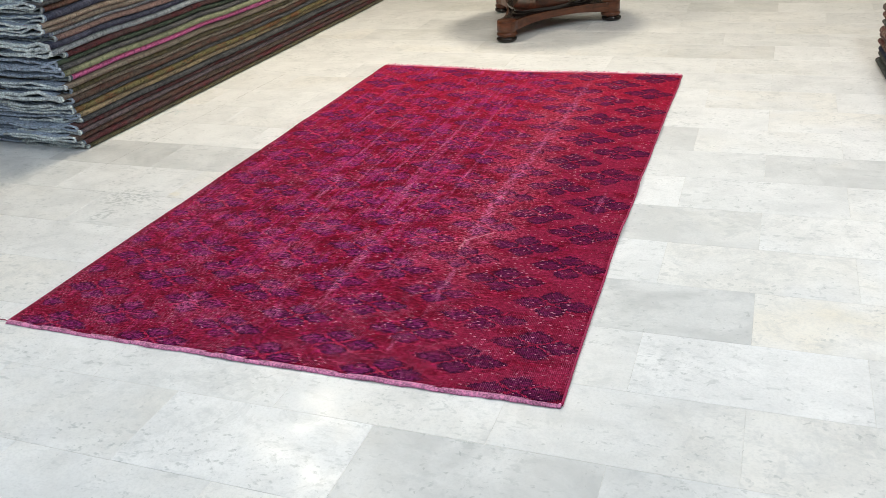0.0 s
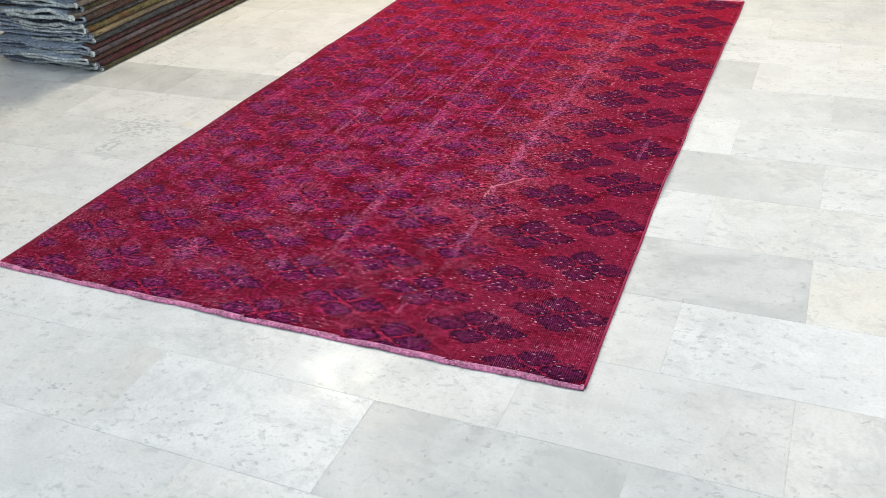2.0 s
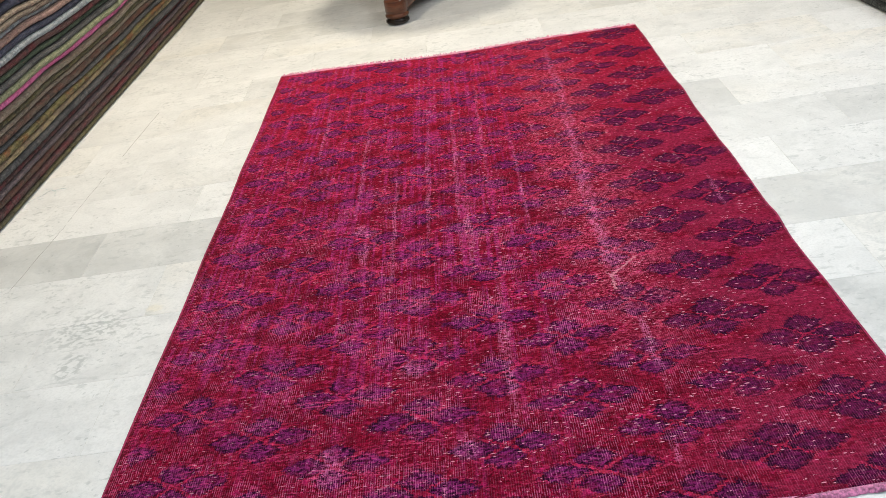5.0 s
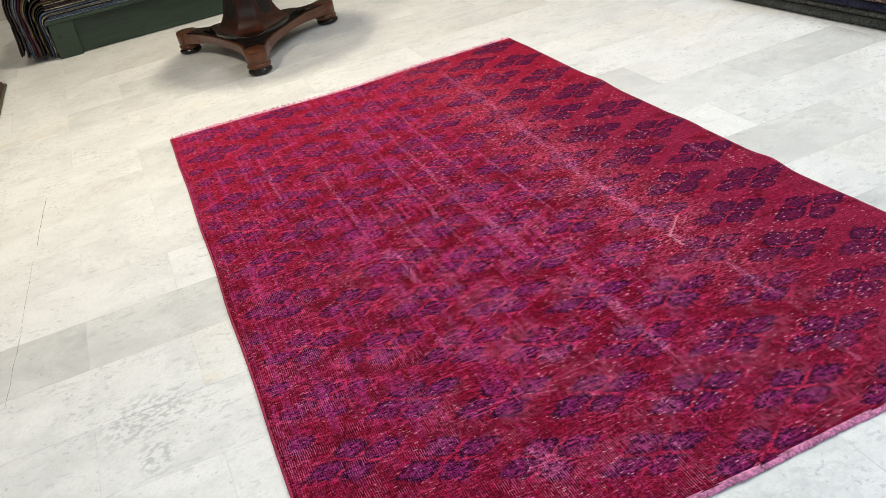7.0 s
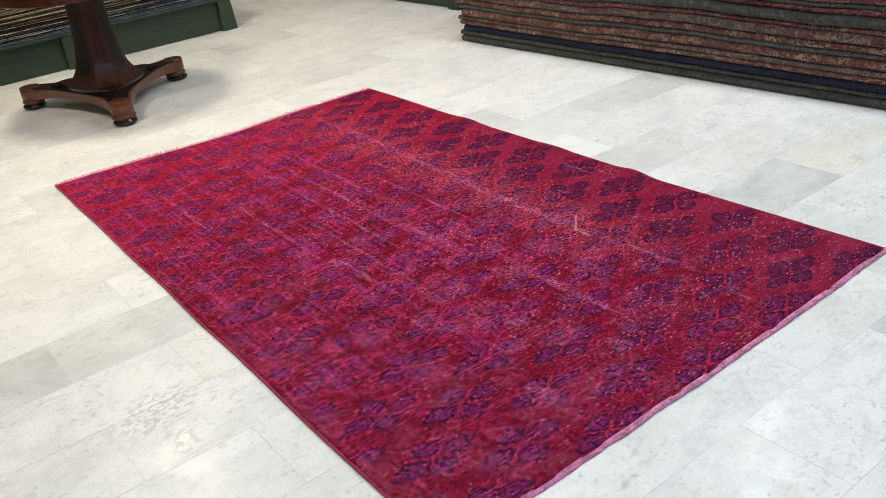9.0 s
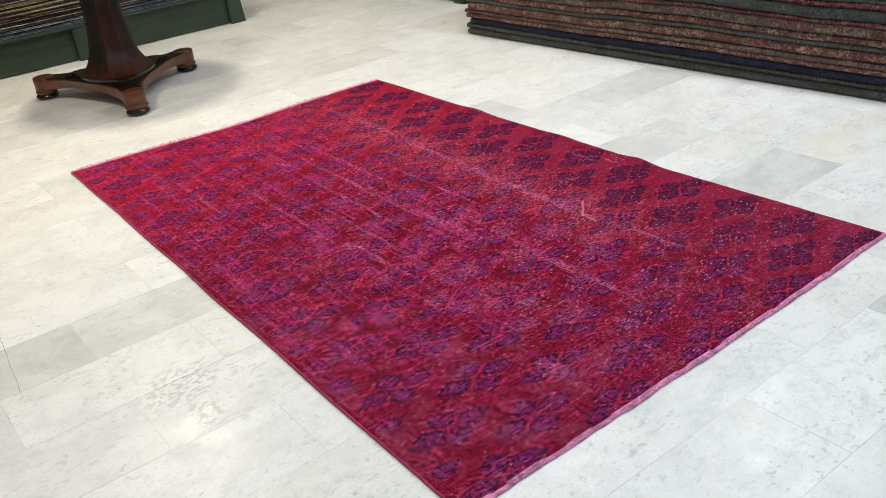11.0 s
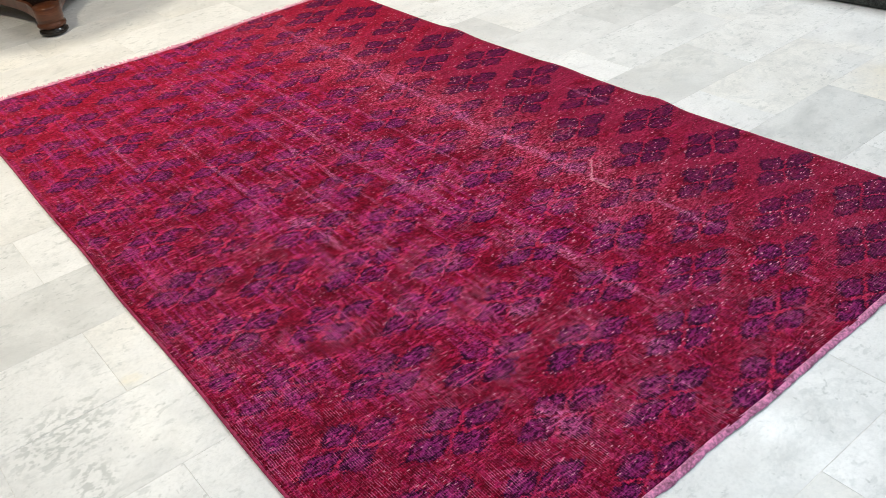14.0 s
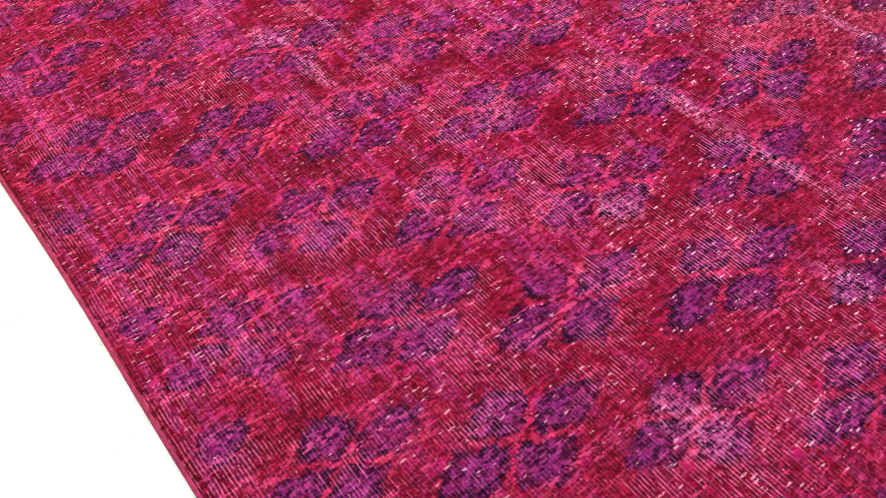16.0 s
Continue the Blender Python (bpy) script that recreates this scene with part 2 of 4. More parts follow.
def overdyed_rug_material():
    """Faded hand-knotted pile overdyed crimson: a lattice of four-petalled purple flowers with pink stems, bare warps, pale broken knots."""
    n = Nodes("overdyed_pile")
    u0, v0, _ = n.split(n.uv())
    uvw = n.join(u0, v0, 0.0)
    wob = n.sub(n.noise(uvw, 6.0, 3), 0.5)
    wob2 = n.sub(n.noise(n.shifted(uvw, (5.0, 3.0, 1.0)), 6.0, 3), 0.5)
    # single knots, in slightly wavering rows
    ku = n.snap(n.add(u0, n.mul(wob, 0.010)), 0.0034)
    kv = n.snap(n.add(v0, n.mul(wob2, 0.010)), 0.0040)
    kuv = n.join(ku, kv, 0.0)
    knot = n.speck(kuv)
    knot2 = n.speck(n.shifted(kuv, (3.7, 1.3, 0.0)))
    jag = n.sub(n.noise(kuv, 75.0, 4, 0.75), 0.5)
    jag2 = n.sub(n.noise(n.shifted(kuv, (2.0, 8.0, 1.0)), 75.0, 4, 0.75), 0.5)
    u = n.add(n.add(ku, n.mul(wob, 0.034)), n.mul(jag, 0.046))
    v = n.add(n.add(kv, n.mul(wob2, 0.030)), n.mul(jag2, 0.034))
    # rows of flowers, wider spaced towards the far end
    run = n.add(n.mul(v, n.add(n.mul(v, n.add(n.mul(v, 0.0726), -0.4847)), 4.5535)), -0.1183)

    def flowers(first_u, first_row):
        col = n.math("DIVIDE", n.sub(u, first_u), 0.383)
        a = n.math("ABSOLUTE", n.mul(n.sub(col, n.math("ROUND", col)), 0.383))
        row = n.sub(run, first_row)
        b = n.math("ABSOLUTE", n.mul(n.sub(row, n.math("ROUND", row)), 0.256))

        def petal(cx, cy, rx, ry):
            """A blunt pointed leaf: between a circle and a rhombus."""
            x = n.math("ABSOLUTE", n.math("DIVIDE", n.sub(a, cx), rx))
            y = n.math("ABSOLUTE", n.math("DIVIDE", n.sub(b, cy), ry))
            round_ = n.math("SQRT", n.add(n.mul(x, x), n.mul(y, y)))
            return n.add(n.mul(n.add(x, y), 0.52), n.mul(round_, 0.48))

        side, tall = petal(0.073, 0.0, 0.063, 0.037), petal(0.0, 0.044, 0.053, 0.039)
        return n.math("MINIMUM", side, tall), n.math("ABSOLUTE", n.sub(side, tall))

    one, gap1 = flowers(0.125, 0.0)
    two, gap2 = flowers(0.3165, 0.5)
    two = n.add(two, n.add(n.ramp(u0, 0.10, 0.13, 1.0, 0.0), n.ramp(u0, 1.78, 1.81, 0.0, 1.0)))
    first = n.math("LESS_THAN", one, two)
    lobe = n.math("MINIMUM", one, two)
    gap = n.add(n.mul(gap1, first), n.mul(gap2, n.sub(1.0, first)))
    tuft = n.add(n.mul(n.noise(n.scaled(uvw, (1.0, 1.4, 1.0)), 85.0, 3, 0.70), 0.85), n.mul(knot, 0.15))
    clump = n.noise(n.scaled(uvw, (0.7, 1.5, 1.0)), 40.0, 3, 0.66)
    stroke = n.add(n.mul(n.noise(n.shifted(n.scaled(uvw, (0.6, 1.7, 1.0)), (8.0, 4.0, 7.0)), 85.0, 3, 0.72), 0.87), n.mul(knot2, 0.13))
    # broad fading: the long side at u = 0 is clean and dusty, the middle is rubbed and violet, the far end thin and bright
    rub = n.ramp(n.add(u0, n.mul(n.sub(n.noise(uvw, 2.2, 3), 0.5), 0.7)), 0.16, 0.66)
    fade = n.noise(n.scaled(uvw, (1.0, 2.0, 1.0)), 4.5, 4, 0.6)
    weft = n.noise(n.scaled(uvw, (1.0, 12.0, 1.0)), 4.0, 4, 0.65)
    warp = n.noise(n.scaled(uvw, (24.0, 0.55, 1.0)), 2.0, 5, 0.72)
    patch = n.noise(n.shifted(n.scaled(uvw, (0.8, 1.4, 1.0)), (1.0, 6.0, 2.0)), 13.0, 4, 0.62)
    middle = n.mul(rub, n.mul(n.ramp(v0, 0.3, 0.8), n.ramp(v0, 2.0, 2.7, 1.0, 0.55)))
    lobe = n.add(lobe, n.mul(n.mul(n.sub(clump, 0.5), 1.05), n.add(0.60, n.mul(middle, 0.38))))
    lobe = n.mul(lobe, n.add(1.0, n.mul(rub, 0.07)))
    motif = n.ramp(lobe, 0.93, 1.05, 1.0, 0.0)
    rim = n.mul(n.ramp(lobe, 0.62, 0.86), n.ramp(lobe, 1.02, 1.14, 1.0, 0.0))
    stem = n.mul(n.ramp(gap, n.add(0.05, n.mul(rub, 0.04)), n.add(0.13, n.mul(rub, 0.08)), 1.0, 0.0), n.ramp(lobe, 1.15, 1.40, 1.0, 0.0))
    petal = n.mul(motif, n.sub(1.0, stem))
    halo = n.mul(n.ramp(lobe, 1.02, 1.9, 1.0, 0.0), n.sub(1.0, motif))
    # ground: deep crimson, pinker where the pile is rubbed round the flowers
    g = n.mix(n.ramp(patch, 0.36, 0.62), (0.088, 0.0012, 0.0085), (0.175, 0.0027, 0.0175))
    g = n.mix(n.mul(n.ramp(tuft, 0.50, 0.62), 0.45), g, (0.34, 0.008, 0.044))
    where = n.add(n.add(n.mul(fade, 0.24), n.mul(weft, 0.36)), n.add(n.mul(patch, 0.28), n.mul(halo, 0.085)))
    pinkness = n.mul(n.mul(n.ramp(where, 0.485, 0.535), n.ramp(v0, 0.15, 0.85, 0.60, 1.0)), n.ramp(stroke, 0.43, 0.55, 0.12, 1.0))
    pink = n.mix(n.ramp(clump, 0.42, 0.58), (0.44, 0.014, 0.105), (0.52, 0.045, 0.085))
    g = n.mix(n.mul(pinkness, n.add(0.30, n.mul(rub, 0.34))), g, pink)
    near_end = n.mul(n.ramp(v0, 0.15, 0.85, 0.62, 0.0), n.ramp(u0, 0.5, 1.1))
    g = n.mix(near_end, g, n.mix(n.ramp(tuft, 0.45, 0.60), (0.125, 0.0016, 0.0120), (0.225, 0.0042, 0.0300)))
    # magenta buds beside the flowers
    bud = n.mul(n.ramp(n.voronoi(n.scaled(uvw, (1.0, 1.2, 1.0)), 24.0), 0.20, 0.34, 1.0, 0.0), n.mul(halo, n.ramp(n.noise(uvw, 11.0, 2), 0.40, 0.56)))
    g = n.mix(n.mul(bud, 0.62), g, (0.46, 0.011, 0.115))
    dusty = n.mul(n.sub(1.0, rub), n.ramp(n.noise(n.scaled(uvw, (1.0, 3.0, 1.0)), 4.0, 3), 0.34, 0.58))
    dusty = n.mul(dusty, n.ramp(v0, 2.2, 2.9, 1.0, 0.5))
    g = n.mix(n.mul(dusty, 0.72), g, n.mix(n.ramp(tuft, 0.40, 0.60), (0.205, 0.0105, 0.040), (0.300, 0.0190, 0.066)))
    # the dye thins towards the far end
    g = n.mix(n.mul(n.ramp(v0, 1.4, 2.9), n.ramp(tuft, 0.40, 0.60, 0.10, 0.60)), g, (0.44, 0.010, 0.038))
    band = n.add(n.add(u0, n.mul(wob, 0.16)), n.mul(v0, -0.015))
    band = n.mul(n.mul(n.ramp(band, 0.26, 0.44), n.ramp(band, 0.52, 0.72, 1.0, 0.0)), n.mul(n.ramp(v0, 0.35, 0.9), n.ramp(v0, 2.3, 2.9, 1.0, 0.5)))
    pale = n.mul(band, n.mul(n.ramp(stroke, 0.45, 0.56), n.ramp(fade, 0.36, 0.52, 0.25, 1.0)))
    g = n.mix(n.mul(pale, 0.26), g, (0.52, 0.060, 0.130))
    # petals: plum or violet, streaked, with a near-black serrated outline
    deep = n.mix(n.ramp(tuft, 0.38, 0.60), (0.034, 0.0026, 0.021), (0.112, 0.0072, 0.058))
    violet = n.mix(n.ramp(stroke, 0.42, 0.56), (0.038, 0.0024, 0.026), (0.135, 0.0080, 0.082))
    violet = n.mix(n.mul(n.ramp(tuft, 0.50, 0.60), n.add(0.34, n.mul(middle, 0.34))), violet, (0.29, 0.034, 0.175))
    f = n.mix(rub, deep, violet)
    f = n.mix(n.mul(rim, n.ramp(stroke, 0.50, 0.62, 0.95, 0.35)), f, (0.014, 0.0018, 0.017))
    worn = n.noise(n.shifted(n.scaled(uvw, (0.8, 1.4, 1.0)), (7.0, 2.0, 9.0)), 26.0, 4, 0.68)
    strength = n.ramp(n.add(n.mul(worn, 0.7), n.mul(n.sub(1.0, fade), 0.30)), 0.42, 0.52, 0.0, 1.0)
    keep = n.add(n.mul(n.sub(1.0, middle), 0.58), n.mul(middle, 0.24))
    c = n.mix(n.mul(petal, n.add(keep, n.mul(strength, n.sub(0.96, keep)))), g, f)
    c = n.mix(n.mul(n.mul(stem, n.ramp(tuft, 0.40, 0.52, 0.5, 1.0)), 0.78), c, n.mix(n.ramp(patch, 0.4, 0.6), (0.33, 0.009, 0.045), (0.48, 0.020, 0.085)))
    # twigs: broken dark strokes close round the petals
    twig = n.mul(n.ramp(n.noise(n.shifted(kuv, (4.0, 6.0, 3.0)), 80.0, 3, 0.7), 0.55, 0.62), n.mul(n.ramp(lobe, 1.0, 1.55, 1.0, 0.0), n.sub(1.0, motif)))
    c = n.mix(n.mul(twig, 0.82), c, (0.030, 0.0030, 0.026))
    # violet bloom rubbed along warps, pink along wefts
    bloom = n.mul(n.ramp(warp, 0.48, 0.59), n.mul(n.ramp(u0, 0.55, 0.85), n.mul(n.ramp(fade, 0.36, 0.54), n.ramp(v0, 0.3, 0.9, 0.35, 1.0))))
    c = n.mix(n.mul(n.mul(bloom, 0.64), n.ramp(tuft, 0.42, 0.57, 0.18, 1.0)), c, (0.40, 0.036, 0.210))
    lines = n.mul(n.ramp(n.noise(n.scaled(uvw, (0.9, 30.0, 1.0)), 2.2, 5, 0.76), 0.52, 0.60), n.ramp(fade, 0.34, 0.54))
    c = n.mix(n.mul(n.mul(pale, n.ramp(tuft, 0.50, 0.58)), 0.55), c, (0.60, 0.15, 0.23))
    c = n.mix(n.mul(n.mul(lines, n.add(0.24, n.mul(rub, 0.26))), n.ramp(stroke, 0.47, 0.56)), c, (0.54, 0.050, 0.150))

    marks = None
    for cu, cv, ru, rv in RUG_STREAKS:
        x = n.math("DIVIDE", n.sub(n.add(u0, n.mul(wob, 0.03)), cu), ru)
        y = n.math("DIVIDE", n.sub(n.add(v0, n.mul(wob2, 0.2)), cv), rv)
        s = n.ramp(n.add(n.mul(x, x), n.mul(y, y)), 0.0, 1.3, 1.0, 0.0)
        marks = s if marks is None else n.math("MAXIMUM", marks, s)
    marks = n.mul(marks, n.ramp(n.noise(n.scaled(uvw, (3.0, 1.0, 1.0)), 13.0, 4, 0.7), 0.42, 0.60, 0.25, 1.0))
    c = n.mix(n.mul(n.mul(marks, n.ramp(n.add(n.mul(tuft, 0.5), n.mul(stroke, 0.5)), 0.46, 0.56)), 0.46), c, (0.57, 0.15, 0.34))
    # a small pale tear in the pile
    tear = n.sub(0.537, n.mul(n.math("MAXIMUM", n.sub(v0, 0.865), 0.0), 1.05))
    nick = n.mul(n.ramp(n.math("ABSOLUTE", n.sub(n.add(u0, n.mul(jag, 0.04)), tear)), 0.0025, 0.006, 1.0, 0.0), n.mul(n.ramp(v0, 0.79, 0.80), n.ramp(v0, 0.94, 0.955, 1.0, 0.0)))
    c = n.mix(n.mul(nick, 0.7), c, (0.66, 0.26, 0.32))
    # bare warps: fine pale lines along the length where the pile is gone
    bare = n.ramp(n.noise(uvw, 8.0, 4, 0.68), 0.47, 0.60)
    edge_bare = n.math("MAXIMUM", n.ramp(v0, 0.10, 0.80, 0.50, 0.0), n.mul(n.ramp(u0, 1.15, 1.62, 0.0, 0.60), n.ramp(v0, 0.7, 1.8, 0.9, 0.2)))
    bare = n.math("MAXIMUM", n.mul(n.mul(bare, n.add(0.10, n.mul(rub, 0.62))), n.ramp(v0, 0.8, 1.9, 1.0, 0.3)), n.mul(edge_bare, n.ramp(bare, 0.0, 1.0, 0.30, 1.0)))
    bare = n.math("MAXIMUM", bare, n.mul(marks, 1.0))
    line = n.math("SINE", n.mul(n.add(u0, n.add(n.mul(wob, 0.012), n.mul(jag, 0.003))), 6.2832 / 0.0052))
    dash = n.noise(n.scaled(uvw, (180.0, 40.0, 1.0)), 1.0, 3, 0.65)
    threads = n.mul(n.mul(n.ramp(line, 0.2, 0.8), n.ramp(dash, 0.44, 0.50)), bare)
    c = n.mix(n.mul(threads, 0.70), c, (0.62, 0.17, 0.33))
    # wool's unevenness and pile self-shadowing multiplied into the colour, by knot and tuft
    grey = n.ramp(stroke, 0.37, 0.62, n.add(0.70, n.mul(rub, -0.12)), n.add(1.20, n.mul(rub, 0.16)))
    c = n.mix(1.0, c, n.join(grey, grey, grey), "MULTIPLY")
    # pale broken knots, longer across the rug than along it
    cell = n.voronoi(n.scaled(uvw, (0.55, 1.9, 1.0)), 64.0)
    pick = n.noise(n.shifted(uvw, (9.0, 2.0, 4.0)), 150.0, 1)
    many = n.ramp(n.noise(n.shifted(uvw, (3.0, 7.0, 2.0)), 5.0, 3), 0.36, 0.62, 0.0, 0.19)
    knots = n.mul(n.ramp(cell, 0.14, 0.25, 1.0, 0.0), n.ramp(pick, n.sub(0.62, many), n.sub(0.65, many)))
    c = n.mix(n.mul(knots, n.ramp(u0, 0.8, 1.5, 0.92, 0.6)), c, (0.74, 0.32, 0.42))
    n.bump(n.add(n.mul(tuft, 0.8), n.mul(line, 0.05)), 0.45, 0.004)
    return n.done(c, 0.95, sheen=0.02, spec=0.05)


def folded_material(name, main, second, third, mix2, mix3, light):
    """Wool pile seen at a fold: small broken motifs of two further colours on the main one, ribbed by the rows of
    knots, with the grooves shaded in the colour.
    """
    n = Nodes(name)
    p = n.object_coords()
    seed = n.mul(n.random(), 30.0)
    q = n.shifted(p, n.join(seed, seed, seed))
    big = n.noise(n.scaled(q, (3.0, 1.0, 3.0)), 7.0, 3, 0.6)
    mid = n.noise(n.scaled(q, (1.5, 1.0, 1.5)), 27.0, 4, 0.74, 1.6)
    fine = n.noise(n.scaled(q, (1.0, 1.6, 1.0)), 210.0, 3, 0.7)
    rib = n.noise(n.scaled(q, (0.35, 1.0, 0.35)), 120.0, 3, 0.65)
    c = n.mix(n.ramp(fine, 0.3, 0.7), tuple(v * 0.75 for v in main), tuple(min(1, v * 1.9) for v in main))
    c = n.mix(n.mul(n.mul(n.ramp(big, 0.44, 0.60), n.ramp(fine, 0.3, 0.6, 0.4, 1.0)), mix3), c, third)
    c = n.mix(n.mul(n.ramp(mid, 0.545, 0.60), mix2), c, second)
    curl = n.math("ABSOLUTE", n.sub(n.noise(n.scaled(q, (1.2, 1.0, 1.4)), 15.0, 2, 0.5, 2.2), 0.5))
    drawn = n.mul(n.ramp(curl, 0.015, 0.05, 1.0, 0.0), n.mul(n.ramp(n.noise(q, 6.0, 2), 0.42, 0.56), n.ramp(fine, 0.36, 0.56, 0.2, 1.0)))
    c = n.mix(n.mul(drawn, min(1.0, 0.2 + mix2 * 0.75)), c, tuple(min(0.6, 0.35 * a + 1.3 * b + 0.03) for a, b in zip(main, second)))
    c = n.mix(n.mul(n.ramp(fine, 0.60, 0.72), light), c, (0.42, 0.40, 0.36))
    # shade in the grooves between ribs, put into the colour
    c = n.mix(n.mul(n.ramp(rib, 0.52, 0.36), 0.65), c, tuple(v * 0.2 for v in main))
    n.bump(n.add(n.mul(fine, 0.5), n.mul(rib, 0.9)), 0.9, 0.006)
    return n.done(c, 0.95, sheen=0.05, spec=0.1)


MARBLE = marble_material()
GROUT = plain_material("grout", (0.66, 0.65, 0.62), 0.85, 0.15, 60.0)
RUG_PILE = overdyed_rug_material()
RUG_BAND = plain_material("pink_warp_band", (0.58, 0.20, 0.36), 0.95, 0.32, 170.0, 0.5, 0.1)
RUG_FRAY = plain_material("pale_frayed_warps", (0.68, 0.25, 0.38), 0.95, 0.22, 150.0, 0.5, 0.1)
RUG_CORD = plain_material("crimson_cord", (0.33, 0.014, 0.075), 0.9, 0.22, 120.0, 0.5, 0.1)
WALL_PAINT = plain_material("fawn_wall_paint", (0.40, 0.385, 0.36), 0.75, 0.04, 3.0)
CEILING_PAINT = plain_material("white_ceiling_paint", (0.62, 0.62, 0.61), 0.8, 0.03, 3.0)
MAHOGANY = wood_material("figured_mahogany", (0.020, 0.0055, 0.0035), (0.070, 0.018, 0.008), 0.30, 0.10, 1.0, (3.0, 3.0, 1.0))
PALE_MAHOGANY = wood_material("cut_mahogany_edge", (0.060, 0.018, 0.008), (0.145, 0.048, 0.020), 0.34, 0.3, 1.0, (1.0, 1.0, 9.0))
INLAY = plain_material("dark_inlay", (0.0045, 0.0032, 0.003), 0.75, 0.2, 20.0)
EBONISED = wood_material("ebonised_wood", (0.006, 0.004, 0.004), (0.014, 0.008, 0.006), 0.22, 0.3)
GREEN = green_paint_material()
FRINGE = plain_material("pale_wool_fringe", (0.56, 0.63, 0.72), 0.95, 0.3, 120.0, 0.6)
LAMP_FRAME = plain_material("white_metal_frame", (0.7, 0.7, 0.7), 0.4, 0.03, 20.0)
diffuser = Nodes("lamp_diffuser")
diffuser.bsdf.inputs["Emission Color"].default_value = (1.0, 0.97, 0.9, 1)
diffuser.bsdf.inputs["Emission Strength"].default_value = 3.0
DIFFUSER = diffuser.done((0.9, 0.9, 0.9), 0.5)


# ---- mesh helpers ----
def part(name, bm, material, parent=None, label=""):
    """Links a bmesh as one mesh object, under a thing or a part where one is given."""
    me = bpy.data.meshes.new(name)
    bm.to_mesh(me)
    bm.free()
    me.materials.append(material)
    ob = new(name, me)
    if parent is not None:
        ob.parent = parent
    if label:
        ob["label"] = label
    return ob


def smooth(ob):
    for p in ob.data.polygons:
        p.use_smooth = True
    return ob


def box(bm, x0, y0, z0, x1, y1, z1, bevel=0.0):
    made = bmesh.ops.create_cube(bm, size=1.0, matrix=Matrix.LocRotScale(((x0 + x1) / 2, (y0 + y1) / 2, (z0 + z1) / 2), None, (x1 - x0, y1 - y0, z1 - z0)))
    if bevel:
        edges = list({e for v in made["verts"] for e in v.link_edges})
        bmesh.ops.bevel(bm, geom=edges, offset=bevel, segments=2, affect="EDGES", profile=0.5)
    return bm


def boxed(x0, y0, z0, x1, y1, z1, bevel=0.0):
    return box(bmesh.new(), x0, y0, z0, x1, y1, z1, bevel)


def lathe(profile, steps=32):
    """A turned solid from rows of (radius, height), closed at both ends."""
    bm = bmesh.new()
    rings = [[bm.verts.new((r * math.cos(2 * math.pi * i / steps), r * math.sin(2 * math.pi * i / steps), z)) for i in range(steps)] for r, z in profile]
    for lo, hi in zip(rings, rings[1:]):
        for i in range(steps):
            j = (i + 1) % steps
            bm.faces.new((lo[i], lo[j], hi[j], hi[i]))
    bm.faces.new(rings[0][::-1])
    bm.faces.new(rings[-1])
    return bm


def tube(points, radius, steps=6):
    """A round cord along points."""
    bm = bmesh.new()
    rings = []
    for i, p in enumerate(points):
        a, b = points[max(i - 1, 0)], points[min(i + 1, len(points) - 1)]
        t = (Vector(b) - Vector(a)).normalized()
        side = t.cross(Vector((0, 0, 1)) if abs(t.z) < 0.9 else Vector((0, 1, 0))).normalized()
        up = side.cross(t)
        rings.append([bm.verts.new(Vector(p) + radius * (math.cos(2 * math.pi * k / steps) * side + math.sin(2 * math.pi * k / steps) * up)) for k in range(steps)])
    for lo, hi in zip(rings, rings[1:]):
        for k in range(steps):
            m = (k + 1) % steps
            bm.faces.new((lo[k], lo[m], hi[m], hi[k]))
    bm.faces.new(rings[0][::-1])
    bm.faces.new(rings[-1])
    return bm


def wave(x, seed, scale=1.0):
    """Smooth noise in -1..1 along a line."""
    return noise.noise((x * scale, seed * 7.31, seed * 1.7))


def empty(name, m=None):
    ob = new(name)
    if m is not None:
        ob.matrix_basis = m
    return ob


# ---- the room ----
X0, X1, Y0, Y1 = -4.3, 2.7, -4.2, 7.4


def setting(name, bm, material, label, category):
    return tagged(part(name, bm, material), label, category, kind="structure")


floor = setting("floor", boxed(X0, Y0, -0.12, X1, Y1, -0.0007), GROUT, "white and grey marble slab floor laid in running bond", "floor")
setting("wall_west", boxed(X0 - 0.35, Y0 - 0.35, -0.12, X0, Y1 + 0.35, CEILING), WALL_PAINT, "plain fawn painted shop wall", "wall")
setting("wall_east", boxed(X1, Y0 - 0.35, -0.12, X1 + 0.35, Y1 + 0.35, CEILING), WALL_PAINT, "plain fawn painted shop wall", "wall")
setting("wall_north", boxed(X0, Y1, -0.12, X1, Y1 + 0.35, CEILING), WALL_PAINT, "plain fawn painted shop wall", "wall")
setting("wall_south", boxed(X0, Y0 - 0.35, -0.12, X1, Y0, CEILING), WALL_PAINT, "plain fawn painted shop wall", "wall")
setting("ceiling", boxed(X0 - 0.35, Y0 - 0.35, CEILING, X1 + 0.35, Y1 + 0.35, CEILING + 0.15), CEILING_PAINT, "plain white painted shop ceiling", "ceiling")


# ---- the near rug ----
RUG_W, RUG_L = 1.82, 3.04
NEAR_R, NEAR_L, FAR_R, FAR_L = Vector((-0.187, -0.084)), Vector((-2.028, -0.050)), Vector((-0.130, 2.936)), Vector((-1.911, 3.018))


